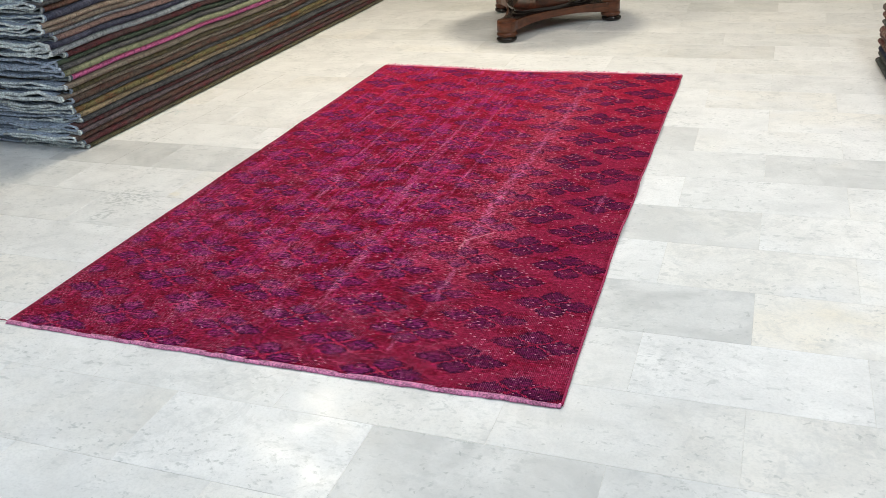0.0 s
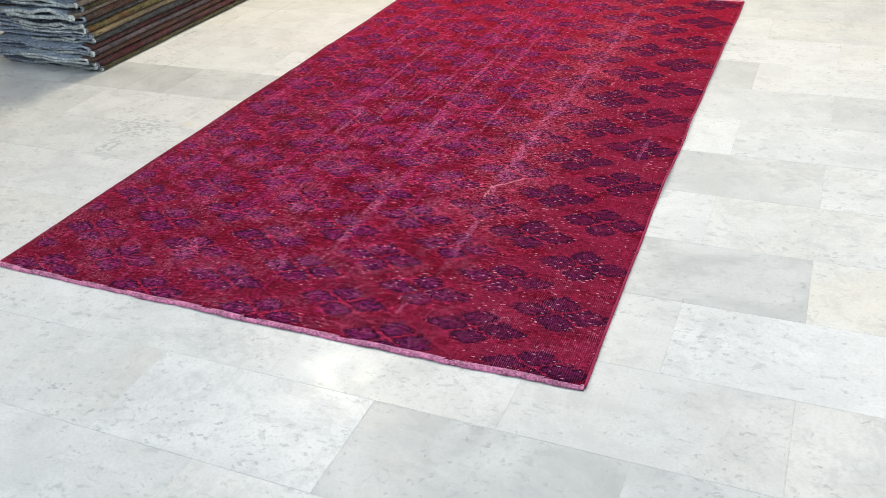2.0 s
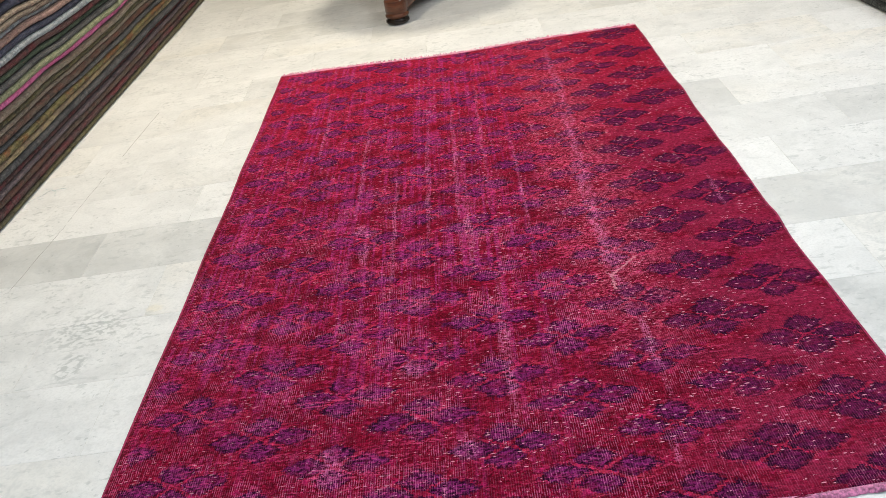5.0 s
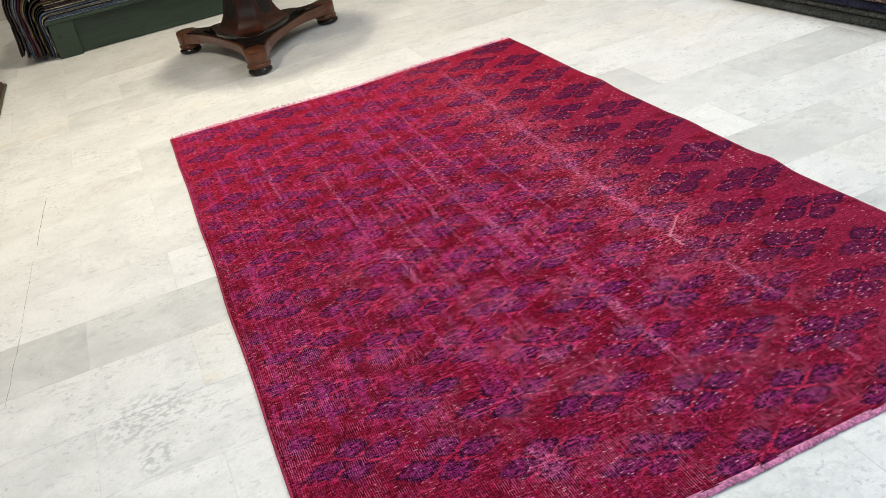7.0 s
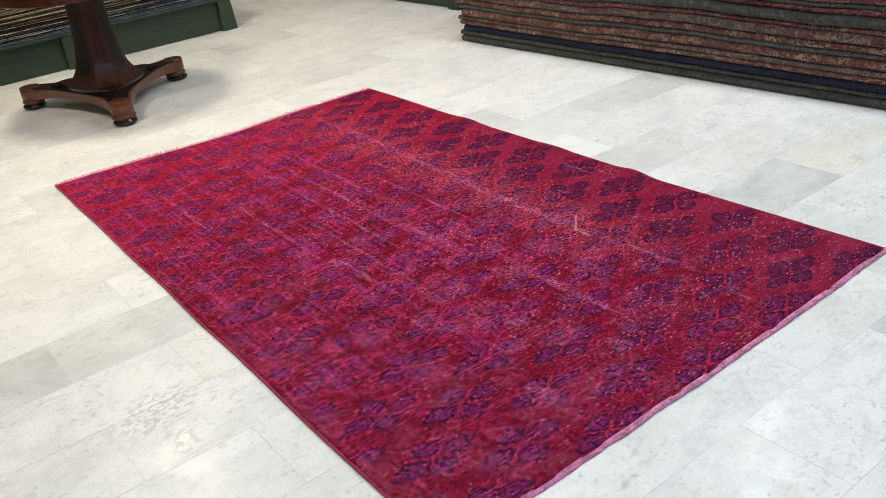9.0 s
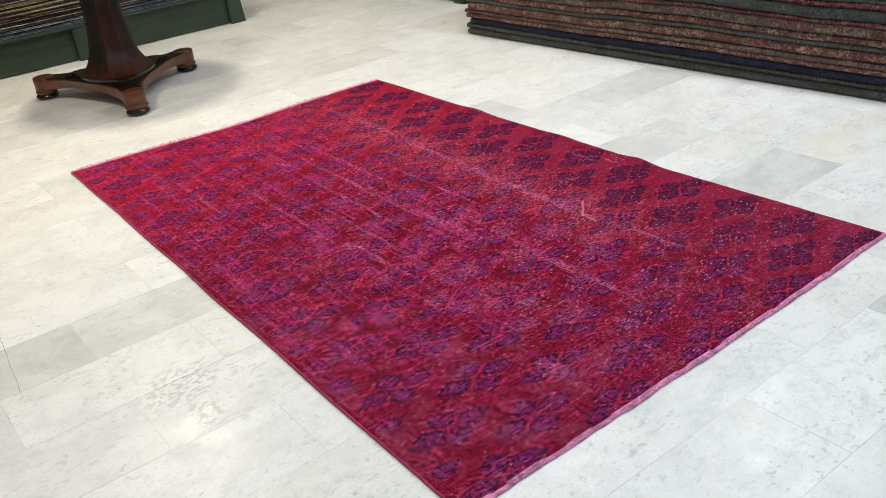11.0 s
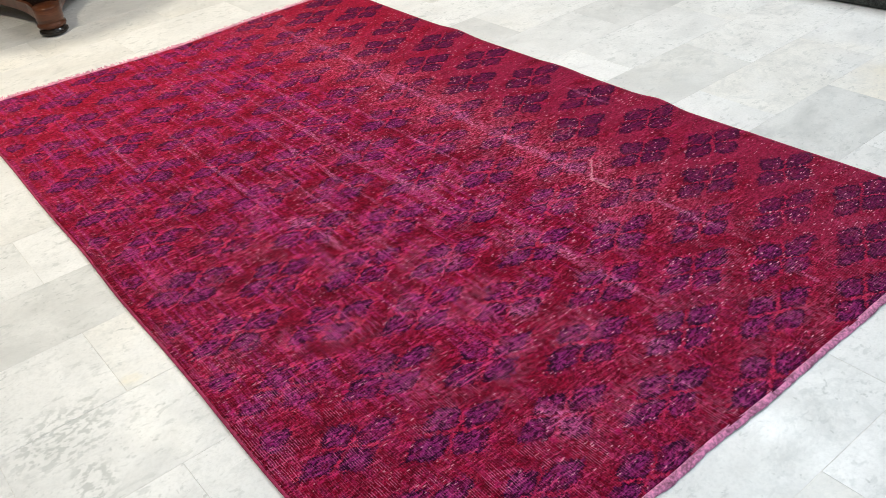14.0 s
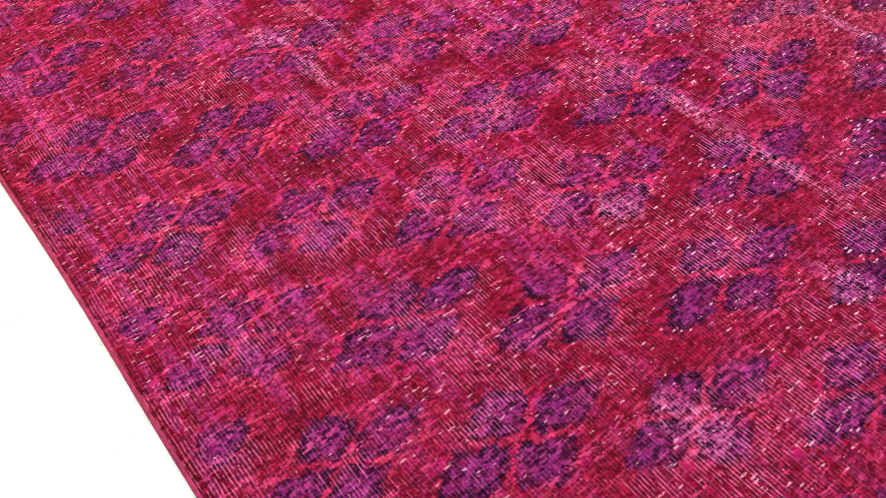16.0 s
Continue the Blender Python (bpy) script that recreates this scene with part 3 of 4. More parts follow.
def rug_place(s, t, lift=0.0):
    """A place on the rug: s from the one long side to the other, t from end to end."""
    near, far = NEAR_R.lerp(NEAR_L, s), FAR_R.lerp(FAR_L, s)
    p = near.lerp(far, t)
    p.y -= 0.040 * math.exp(-(((s - 0.52) / 0.2) ** 2)) * t**3
    p.y += (0.006 * wave(s * 9, 3)) * (1 - t) ** 4
    p.y -= 0.010 * math.sin(math.pi * s) * (1 - t) ** 4
    p.x += 0.006 * wave(t * 11, 5) * (1 - s) ** 6 - 0.012 * math.sin(math.pi * t) * (1 - s) ** 4 + 0.006 * math.sin(math.pi * t) * s**4
    p.x += 0.010 * wave(t * 7, 8) * s**6
    edge = math.exp(-s / 0.05)
    z = 0.0015 + 0.0012 * wave(s * 5 + t * 3, 2) + 0.0012 * wave(t * 9, 4)
    z += edge * (0.011 * math.exp(-(((t - 0.345) / 0.022) ** 2)) + 0.007 * math.exp(-(((t - 0.50) / 0.03) ** 2)) + 0.008 * math.exp(-(((t - 0.70) / 0.03) ** 2)))
    z += 0.004 * math.exp(-t / 0.01) * max(0.0, wave(s * 14, 9)) + 0.004 * math.exp(-(1 - s) / 0.02) * max(0.0, wave(t * 16, 6))
    return Vector((p.x, p.y, max(z, 0.001) + lift))


def build_rug():
    rug = empty("overdyed_rug", pose(-1.05, 1.45, 0))
    tagged(rug, "worn crimson overdyed wool rug with purple flowers, lying flat on marble", "rug")
    shift = Vector((1.05, -1.45, 0))
    bm = bmesh.new()
    uvs = bm.loops.layers.uv.new("weave")
    nu, nv, thick = 90, 150, 0.0065
    top = [[bm.verts.new(rug_place(i / nu, j / nv, thick) + shift) for i in range(nu + 1)] for j in range(nv + 1)]
    place = {v: (i / nu * RUG_W, j / nv * RUG_L) for j, line in enumerate(top) for i, v in enumerate(line)}
    for j in range(nv):
        for i in range(nu):
            bm.faces.new((top[j][i + 1], top[j][i], top[j + 1][i], top[j + 1][i + 1])).smooth = True
    rim = [top[0][i] for i in range(nu + 1)] + [top[j][nu] for j in range(1, nv + 1)] + [top[nv][i] for i in range(nu - 1, -1, -1)] + [top[j][0] for j in range(nv - 1, 0, -1)]
    low = []
    for v in rim:
        w = bm.verts.new(v.co - Vector((0, 0, thick)))
        place[w] = place[v]
        low.append(w)
    for a in range(len(rim)):
        b = (a + 1) % len(rim)
        bm.faces.new((rim[a], rim[b], low[b], low[a]))
    for f in bm.faces:
        for loop in f.loops:
            loop[uvs].uv = place[loop.vert]
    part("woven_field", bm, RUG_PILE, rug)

    def ribbon(side, width, height, name, material, label, ragged, seed):
        """A woven end band: a thin raised strip outside the pile, with an uneven outer edge."""
        bm = bmesh.new()
        rows = []
        count = 260
        for i in range(count + 1):
            s = i / count
            t = 0.0 if side == "near" else 1.0
            out = -1 if side == "near" else 1
            p = rug_place(s, t) + shift
            w = width * (1 + ragged * wave(s * 60, seed)) + 0.3 * width * ragged * random.uniform(-1, 1)
            h = height * (1 + 0.4 * wave(s * 25, seed + 1))
            prof = [(-0.004, 0.0), (-0.004, h + 0.002), (0.3 * w, h + 0.0015), (0.8 * w, h * 0.8), (w, h * 0.35), (w, 0.0)]
            rows.append([bm.verts.new(p + Vector((0, out * a, b))) for a, b in prof])
        for lo, hi in zip(rows, rows[1:]):
            for a in range(5):
                quad = (lo[a], lo[a + 1], hi[a + 1], hi[a])
                bm.faces.new(quad if side == "near" else quad[::-1])
        return smooth(part(name, bm, material, rug, label))

    ribbon("near", 0.0115, 0.0050, "end_band", RUG_BAND, "pale pink flat-woven end band", 0.25, 11)
    ribbon("far", 0.026, 0.0060, "end_band", RUG_FRAY, "pale pink frayed end band", 0.7, 21)
    for s, seed in ((0.0, 31), (1.0, 41)):
        pts = [rug_place(s, j / 240, 0.0036 + 0.0008 * wave(j * 0.4, seed)) + shift for j in range(241)]
        smooth(part("selvedge", tube(pts, 0.0040, 8), RUG_CORD, rug, "crimson overcast selvedge cord"))
    # loose warp ends along the far end and at one near corner
    bm = bmesh.new()
    for i in range(520):
        s = random.random() if i < 470 else random.uniform(0.55, 1.0)
        p = rug_place(s, 1.0) + shift + Vector((0, 0.010, 0.002))
        d = Vector((random.uniform(-0.6, 0.6), 1, 0)).normalized() * random.uniform(0.010, 0.036)
        w = Vector((0.0012, 0, 0))
        m = p + d * 0.55 + Vector((random.uniform(-0.004, 0.004), 0, random.uniform(0.003, 0.010)))
        e = p + d
        a = [bm.verts.new(x) for x in (p - w, p + w, m + w, m - w, e)]
        bm.faces.new((a[0], a[1], a[2], a[3]))
        bm.faces.new((a[3], a[2], a[4]))
    tagged(part("fringe", bm, RUG_FRAY, rug, "loose pale pink warp ends"), kind="stuff")
    pts = [rug_place(1.0, 0.0) + shift + Vector((-0.022 * k, 0.004 * math.sin(k * 2.0) + 0.004 * k, 0.002)) for k in range(4)]
    part("loose_thread", tube(pts, 0.0016, 5), RUG_CORD, rug, "loose dark red thread")
    return rug


build_rug()


# ---- stacks of folded rugs ----
def folded_rug(length, depth, thick, seed, sag, swell, ruffle):
    """A rug folded once lengthwise, its fold towards +x, lying along +y from 0 to length; returns the mesh and the cord line of its first end."""
    bm = bmesh.new()
    arc = 7
    rows = []
    mid_first = []
    steps = max(24, int(length / 0.055))
    for j in range(steps + 1):
        y = length * j / steps
        near_end = math.exp(-y / 0.08) + math.exp(-(length - y) / 0.05)
        push = swell * wave(y * 1.7, seed) + 0.35 * swell * wave(y * 9.0, seed + 2)
        rise = sag(y)
        pin = 0.0012 * wave(y * 34.0, seed + 3)
        outer, inner = [], []
        r = thick / 2
        gap = thick * (0.07 + (0.13 * math.exp(-y / 0.06) if ruffle > 0.01 else 0.0))
        spots = [(-depth, 1), (-depth * 0.72, 1), (-depth * 0.45, 1), (-depth * 0.22, 1), (-depth * 0.1, 1)]
        for x, side in spots:
            z = ruffle * near_end * wave(x * 13.0 + 0.3 * seed, seed + 5)
            outer.append((x, r + z))
            inner.append((x, gap + z))
        for a in range(arc + 1):
            ang = math.pi / 2 - math.pi * a / arc
            outer.append((r * 1.25 * math.cos(ang) - r * 1.25 + 0.0, r * math.sin(ang)))
            inner.append((gap * math.cos(ang) - r * 1.6, gap * math.sin(ang)))
        for x, side in spots[::-1]:
            z = ruffle * near_end * wave(x * 11.0 + 0.7 * seed, seed + 6)
            outer.append((x, -r + z * 0.6))
            inner.append((x, -gap + z * 0.6))
        rows.append(([bm.verts.new((x + push + pin, y, z + r + rise)) for x, z in outer], [bm.verts.new((x + push, y, z + r + rise)) for x, z in inner]))
        if j == 0:
            mid_first = [Vector(((a[0] + b[0]) / 2 + push, y, (a[1] + b[1]) / 2 + r + rise)) for a, b in zip(outer, inner)]
    for (o0, i0), (o1, i1) in zip(rows, rows[1:]):
        for a in range(len(o0) - 1):
            bm.faces.new((o0[a], o1[a], o1[a + 1], o0[a + 1])).smooth = True
            bm.faces.new((i0[a + 1], i1[a + 1], i1[a], i0[a])).smooth = True
        bm.faces.new((o0[0], i0[0], i1[0], o1[0]))
        bm.faces.new((o0[-1], o1[-1], i1[-1], i0[-1]))
    for (o, i), flip in ((rows[0], False), (rows[-1], True)):
        for a in range(len(o) - 1):
            quad = (o[a], o[a + 1], i[a + 1], i[a])
            bm.faces.new(quad[::-1] if flip else quad)
    return bm, mid_first


# wool colours, from the lowest rug up: main, second, third, share of each, pale wear, words
def shade(name, main, second, third, m2=0.6, m3=0.5, light=0.25):
    return folded_material(name, main, second, third, m2, m3, light)


WOOL = {
    "olive": shade("olive_wool", (0.088, 0.080, 0.052), (0.030, 0.028, 0.022), (0.15, 0.13, 0.06), 0.8, 0.7),
    "maroon": shade("maroon_wool", (0.082, 0.046, 0.046), (0.028, 0.026, 0.028), (0.15, 0.030, 0.040), 0.8, 0.8),
    "brown": shade("brown_wool", (0.095, 0.070, 0.058), (0.035, 0.030, 0.028), (0.15, 0.050, 0.040), 0.8, 0.7),
    "plum": shade("plum_grey_wool", (0.090, 0.074, 0.084), (0.16, 0.11, 0.11), (0.045, 0.036, 0.046)),
    "charcoal": shade("charcoal_wool", (0.060, 0.063, 0.068), (0.11, 0.105, 0.10), (0.030, 0.032, 0.040)),
    "gold": shade("old_gold_wool", (0.135, 0.118, 0.055), (0.045, 0.045, 0.026), (0.22, 0.060, 0.032), 0.9, 0.8),
    "straw": shade("straw_wool", (0.27, 0.215, 0.13), (0.10, 0.085, 0.055), (0.17, 0.13, 0.12), 0.7, 0.7),
    "taupe": shade("taupe_wool", (0.190, 0.166, 0.138), (0.08, 0.068, 0.058), (0.18, 0.11, 0.085), 0.7),
    "sage": shade("sage_green_wool", (0.21, 0.225, 0.145), (0.14, 0.155, 0.10), (0.25, 0.25, 0.18), 0.3, 0.3, 0.1),
    "pink": shade("bright_pink_wool", (0.82, 0.17, 0.37), (0.74, 0.13, 0.32), (0.84, 0.24, 0.45), 0.3, 0.3, 0.0),
    "green": shade("dark_green_wool", (0.060, 0.082, 0.060), (0.10, 0.12, 0.085), (0.03, 0.043, 0.036)),
    "steel": shade("steel_blue_wool", (0.25, 0.285, 0.315), (0.085, 0.10, 0.135), (0.34, 0.36, 0.36), 0.7, 0.5, 0.4),
    "rose": shade("dusty_rose_wool", (0.250, 0.165, 0.150), (0.13, 0.092, 0.09), (0.30, 0.22, 0.19)),
    "tan": shade("tan_wool", (0.27, 0.225, 0.180), (0.12, 0.10, 0.085), (0.20, 0.12, 0.09)),
    "navy": shade("navy_wool", (0.036, 0.041, 0.068), (0.075, 0.08, 0.11), (0.022, 0.024, 0.040), 0.5, 0.4, 0.15),
    "rust": shade("rust_wool", (0.150, 0.072, 0.056), (0.07, 0.045, 0.038), (0.22, 0.16, 0.11), 0.7, 0.6, 0.3),
    "red": shade("faded_red_wool", (0.105, 0.024, 0.034), (0.20, 0.145, 0.115), (0.045, 0.040, 0.038), 0.9, 0.8, 0.15),
    "grey": shade("grey_wool", (0.058, 0.059, 0.054), (0.105, 0.10, 0.09), (0.030, 0.032, 0.031), 0.6, 0.5, 0.15),
    "ground_rust": shade("rust_and_cream_wool", (0.072, 0.036, 0.031), (0.27, 0.205, 0.150), (0.145, 0.036, 0.036), 0.95, 0.9, 0.2),
    "umber": shade("umber_wool", (0.070, 0.052, 0.046), (0.20, 0.16, 0.12), (0.12, 0.030, 0.034), 0.8, 0.8, 0.15),
    "slate": shade("slate_wool", (0.046, 0.050, 0.047), (0.09, 0.09, 0.08), (0.026, 0.028, 0.029), 0.6, 0.5, 0.15),
    "ink": shade("ink_blue_wool", (0.014, 0.016, 0.034), (0.026, 0.028, 0.048), (0.010, 0.011, 0.020), 0.4, 0.4, 0.05),
    "wine": shade("wine_wool", (0.110, 0.034, 0.046), (0.22, 0.15, 0.13), (0.060, 0.035, 0.040), 0.7, 0.6, 0.2),
    "denim": shade("faded_denim_wool", (0.315, 0.380, 0.480), (0.14, 0.175, 0.24), (0.44, 0.49, 0.56), 0.4, 0.4, 0.5),
}
WORDS = {
    "olive": "dark olive", "maroon": "dark maroon", "brown": "dark brown", "plum": "plum-grey", "charcoal": "charcoal grey", "gold": "old-gold patterned",
    "straw": "straw-coloured", "taupe": "taupe patterned", "sage": "plain sage green", "pink": "plain bright pink", "green": "dark green", "steel": "steel-blue",
    "rose": "dusty rose", "tan": "tan", "navy": "dark navy blue", "rust": "rust-red patterned", "red": "faded red patterned", "grey": "plain dark grey",
    "ground_rust": "rust and cream patterned", "umber": "umber patterned", "slate": "dark slate-grey", "ink": "plain ink-blue", "wine": "wine-red",
}


def build_stack(colours, base, base_turn, length, depth, lean, group, seed, cords, bulk):
    """Folded rugs piled on the floor, one thing each."""
    z = 0.003
    rng = random.Random(seed)
    height = 0.0
    heights = [rng.choice((0.019, 0.024, 0.027, 0.031, 0.036)) for _ in colours]
    for first in range(0, len(colours), 7):
        mean = sum(heights[first:first + 7]) / len(heights[first:first + 7])
        heights[first:first + 7] = [h * 0.0269 / mean for h in heights[first:first + 7]]
    for i, key in enumerate(colours):
        thick = (0.035 if key in ("pink", "sage") else heights[i]) * bulk
        level = i / len(colours)
        amp = (0.046 if cords else 0.062) * level

        def sag(y, amp=amp):
            return amp * (wave(y * 0.9, seed) + 0.45 * wave(y * 3.1, seed + 1))

        long = length + rng.uniform(-0.05, 0.02)
        bm, cord = folded_rug(long, depth, thick * 0.985, seed * 50 + i, sag, 0.006 + 0.005 * level, 0.036 if cords else 0.005)
        off = rng.uniform(-0.010, 0.010)
        m = base @ pose(lean * z + off, (rng.uniform(-0.075, 0.045) if cords else rng.uniform(-0.035, 0.05)) if i else 0.0, z, 0, 0, base_turn + rng.uniform(-0.25, 0.25))
        thing = empty("folded_rug", m)
        tagged(thing, f"{WORDS[key]} wool rug folded {'on the marble floor' if i == 0 else 'in a pile of rugs'}", "rug", group)
        body = part("folded_body", bm, WOOL[key], thing)
        if cords:
            body.data.materials.append(WOOL["denim"])
            for p in body.data.polygons:
                if abs(p.normal.y) > 0.8 or (p.center.y < 0.07 and p.center.x < -0.045):
                    p.material_index = 1
        if cords:
            back = [p + Vector((0, -0.004, 0)) for p in cord if p.x > -depth * 0.98]
            fine = []
            for a, b in zip(back, back[1:]):
                for k in range(4):
                    q = a.lerp(b, k / 4)
                    fine.append(q + Vector((0, 0.012 * wave(q.x * 34, i + 3) - 0.003, 0.009 * wave(q.x * 23 + q.z * 90, i) + 0.002 * wave(q.x * 160, i + 8))))
            smooth(part("end_cord", tube(fine, 0.0050 + rng.uniform(0, 0.0045), 6), WOOL["denim"] if rng.random() < 0.40 else FRINGE, thing, "pale ragged end binding"))
        z += thick
    return z


LEFT_COLOURS = ["olive", "maroon", "brown", "plum", "maroon", "charcoal", "straw", "gold", "charcoal", "brown", "taupe", "olive", "taupe", "pink", "sage",
                "charcoal", "green", "maroon", "steel", "navy", "rose", "steel", "taupe", "tan", "navy", "rust", "charcoal", "steel", "brown", "plum", "taupe", "navy"]
build_stack(LEFT_COLOURS, pose(-2.881, 1.446, 0), -3.12, 3.55, 0.64, -0.05, "tall pile of folded rugs", 3, True, 0.97)
RIGHT_COLOURS = ["slate", "grey", "ink", "ground_rust", "umber", "ground_rust", "grey", "ground_rust", "umber", "red", "slate", "red", "grey", "wine", "umber", "red", "wine"]
# lies with its folds towards -x, so it is turned round
RIGHT_END = pose(0.852, 3.268, 0)
build_stack(RIGHT_COLOURS, RIGHT_END, 180 + 3.58, 4.1, 0.75, 0.03, "low pile of folded rugs", 7, False, 1.25)


# ---- pedestal table ----
def build_table():
    """A round mahogany centre table on a three-cornered pedestal."""
    cx, cy = -1.2045, 4.1485
    table = empty("pedestal_table", pose(cx, cy, 0))
    tagged(table, "round polished mahogany pedestal table with three bun feet", "table")
    feet = [(-1.308, 3.662), (-1.556, 4.535), (-0.722, 4.282)]
    rad = 0.505
    # the base: a triangle with concave sides and blunt corners
    angles = [math.atan2(y - cy, x - cx) for x, y in feet]
    angles = sorted(a % (2 * math.pi) for a in angles)
    outline = []
    for k in range(3):
        a0, a1 = angles[k], angles[(k + 1) % 3]
        if a1 < a0:
            a1 += 2 * math.pi
        c0 = Vector((math.cos(a0), math.sin(a0))) * rad
        c1 = Vector((math.cos(a1), math.sin(a1))) * rad
        n0 = Vector((-math.sin(a0), math.cos(a0)))
        n1 = Vector((-math.sin(a1), math.cos(a1)))
        e0 = Vector((math.cos(a0), math.sin(a0)))
        e1 = Vector((math.cos(a1), math.sin(a1)))
        start, stop = c0 + n0 * 0.060, c1 - n1 * 0.060
        for q in range(5):
            ang = math.pi * (0.5 * q / 4)
            outline.append(c0 + e0 * 0.045 * math.cos(ang) + n0 * 0.060 * math.sin(ang) + e0 * 0.0)
        outline.append(start - e0 * 0.06)
        mid = Vector((math.cos((a0 + a1) / 2), math.sin((a0 + a1) / 2))) * 0.190
        for q in range(1, 12):
            f = q / 12
            s0, s1 = start - e0 * 0.09, stop - e1 * 0.09
            p = s0 * (1 - f) ** 2 + mid * 2 * f * (1 - f) + s1 * f**2
            outline.append(p)
        outline.append(stop - e1 * 0.06)
        for q in range(4):
            ang = math.pi * (0.5 - 0.5 * q / 4)
            outline.append(c1 + e1 * 0.045 * math.cos(ang) - n1 * 0.060 * math.sin(ang))

    def slab(pts, z0, z1, arch, name, material, label, bevel):
        bm = bmesh.new()
        lo, hi = [], []
        for p in pts:
            d = p.length / rad
            lift = arch * max(0.0, math.sin(math.pi * min(1.0, max(0.0, (d - 0.1) / 0.72))))
            lo.append(bm.verts.new((p.x, p.y, z0 + lift)))
            hi.append(bm.verts.new((p.x, p.y, z1)))
        n = len(pts)
        for a in range(n):
            b = (a + 1) % n
            bm.faces.new((lo[a], lo[b], hi[b], hi[a]))
        tops = bm.faces.new(hi)
        bm.faces.new(lo[::-1])
        if bevel:
            bmesh.ops.bevel(bm, geom=list(tops.edges), offset=bevel, segments=2, affect="EDGES")
        bmesh.ops.triangulate(bm, faces=[f for f in bm.faces if len(f.verts) > 4])
        return part(name, bm, material, table, label)

    slab(outline, 0.068, 0.130, 0.018, "base", PALE_MAHOGANY, "mahogany base with three arms and concave sides", 0.005)

    def shrunk(k, c):
        return [p.normalized() * (k * p.length + c) for p in outline]

    slab(shrunk(0.88, 0.014), 0.128, 0.1335, 0.0, "base_veneer", EBONISED, "black veneer on the base", 0.002)
    slab(shrunk(0.46, 0.105), 0.132, 0.145, 0.0, "plinth", EBONISED, "black three-cornered plinth", 0.006)
    slab(shrunk(0.30, 0.150), 0.143, 0.156, 0.0, "moulding", EBONISED, "black moulding round the column's foot", 0.008)
    for x, y in feet:
        foot = part("foot", lathe([(0.040, 0.0), (0.058, 0.003), (0.068, 0.013), (0.066, 0.024), (0.054, 0.031), (0.054, 0.036)], 28), EBONISED, table, "turned black bun foot")
        foot.location = (x - cx, y - cy, 0.001)
        smooth(foot)
        a = math.atan2(y - cy, x - cx)
        cap = part("foot_block", lathe([(0.052, 0.032), (0.062, 0.037), (0.068, 0.046), (0.066, 0.055), (0.058, 0.061), (0.060, 0.066), (0.0635, 0.070), (0.0635, 0.131), (0.060, 0.1365), (0.03, 0.138)], 28), PALE_MAHOGANY, table, "rounded mahogany block with a turned ring over the foot")
        cap.location = (x - cx - 0.006 * math.cos(a), y - cy - 0.006 * math.sin(a), 0)
        smooth(cap)
    # the column: six-sided, swept out towards its foot
    bm = bmesh.new()
    coarse = [(0.236, 0.150), (0.214, 0.163), (0.186, 0.188), (0.160, 0.228), (0.138, 0.290), (0.122, 0.375), (0.113, 0.48), (0.108, 0.59), (0.109, 0.69)]
    prof = []
    for q in range(len(coarse) - 1):
        before, here, there, after = (Vector(coarse[max(0, min(q + d, len(coarse) - 1))]) for d in (-1, 0, 1, 2))
        for f in (0.0, 0.25, 0.5, 0.75):
            prof.append(tuple(0.5 * (2 * here + (there - before) * f + (2 * before - 5 * here + 4 * there - after) * f * f + (3 * here - before - 3 * there + after) * f**3)))
    prof.append(coarse[-1])
    turn = angles[0]
    rings = []
    for r, z in prof:
        ring = []
        for k in range(3):
            wide = 0.36 + 0.10 * (r - 0.1)
            for side in (-1, 1):
                ang = turn + 2 * math.pi * k / 3 + side * wide
                ring.append(bm.verts.new((r * math.cos(ang), r * math.sin(ang), z)))
        rings.append(ring)
    for lo, hi in zip(rings, rings[1:]):
        for a in range(6):
            b = (a + 1) % 6
            bm.faces.new((lo[a], lo[b], hi[b], hi[a]))
    bm.faces.new(rings[0][::-1])
    bm.faces.new(rings[-1])
    bmesh.ops.bevel(bm, geom=[e for e in bm.edges if abs(e.verts[0].co.z - e.verts[1].co.z) > 0.005], offset=0.004, segments=2, affect="EDGES")
    column = part("column", bm, MAHOGANY, table, "six-sided tapering mahogany column")
    # dark inlaid panels with a pale string line on the three broad faces
    for k in range(3):
        for name, lift, margin, material, label in (("stringing", 0.0018, 0.15, PALE_MAHOGANY, "thin pale line round the inlay"), ("inlay", 0.0030, 0.19, INLAY, "dark inlaid panel")):
            bm = bmesh.new()
            rows = []
            for r, z in prof[11:]:
                wide = 0.36 + 0.10 * (r - 0.1)
                a0 = turn + 2 * math.pi * k / 3 + wide
                a1 = turn + 2 * math.pi * (k + 1) / 3 - wide
                p0 = Vector((r * math.cos(a0), r * math.sin(a0), z))
                p1 = Vector((r * math.cos(a1), r * math.sin(a1), z))
                out = (p0 + p1) / 2
                out.z = 0
                out = out.normalized() * lift
                side = margin if z > 0.24 else margin + 0.10
                rows.append((bm.verts.new(p0.lerp(p1, side) + out), bm.verts.new(p0.lerp(p1, 1 - side) + out)))
            for (a, b), (c, d) in zip(rows, rows[1:]):
                bm.faces.new((a, b, d, c))
            part(name, bm, material, column, label)
    # the top
    smooth_top = part("tabletop", lathe([(0.440, 0.682), (0.472, 0.682), (0.479, 0.689), (0.479, 0.738), (0.494, 0.744), (0.500, 0.754), (0.494, 0.765), (0.480, 0.769)], 96), MAHOGANY, table, "round top with a deep apron")
    part("top_block", lathe([(0.12, 0.675), (0.20, 0.680), (0.20, 0.700)], 6), MAHOGANY, table)
    return table


build_table()


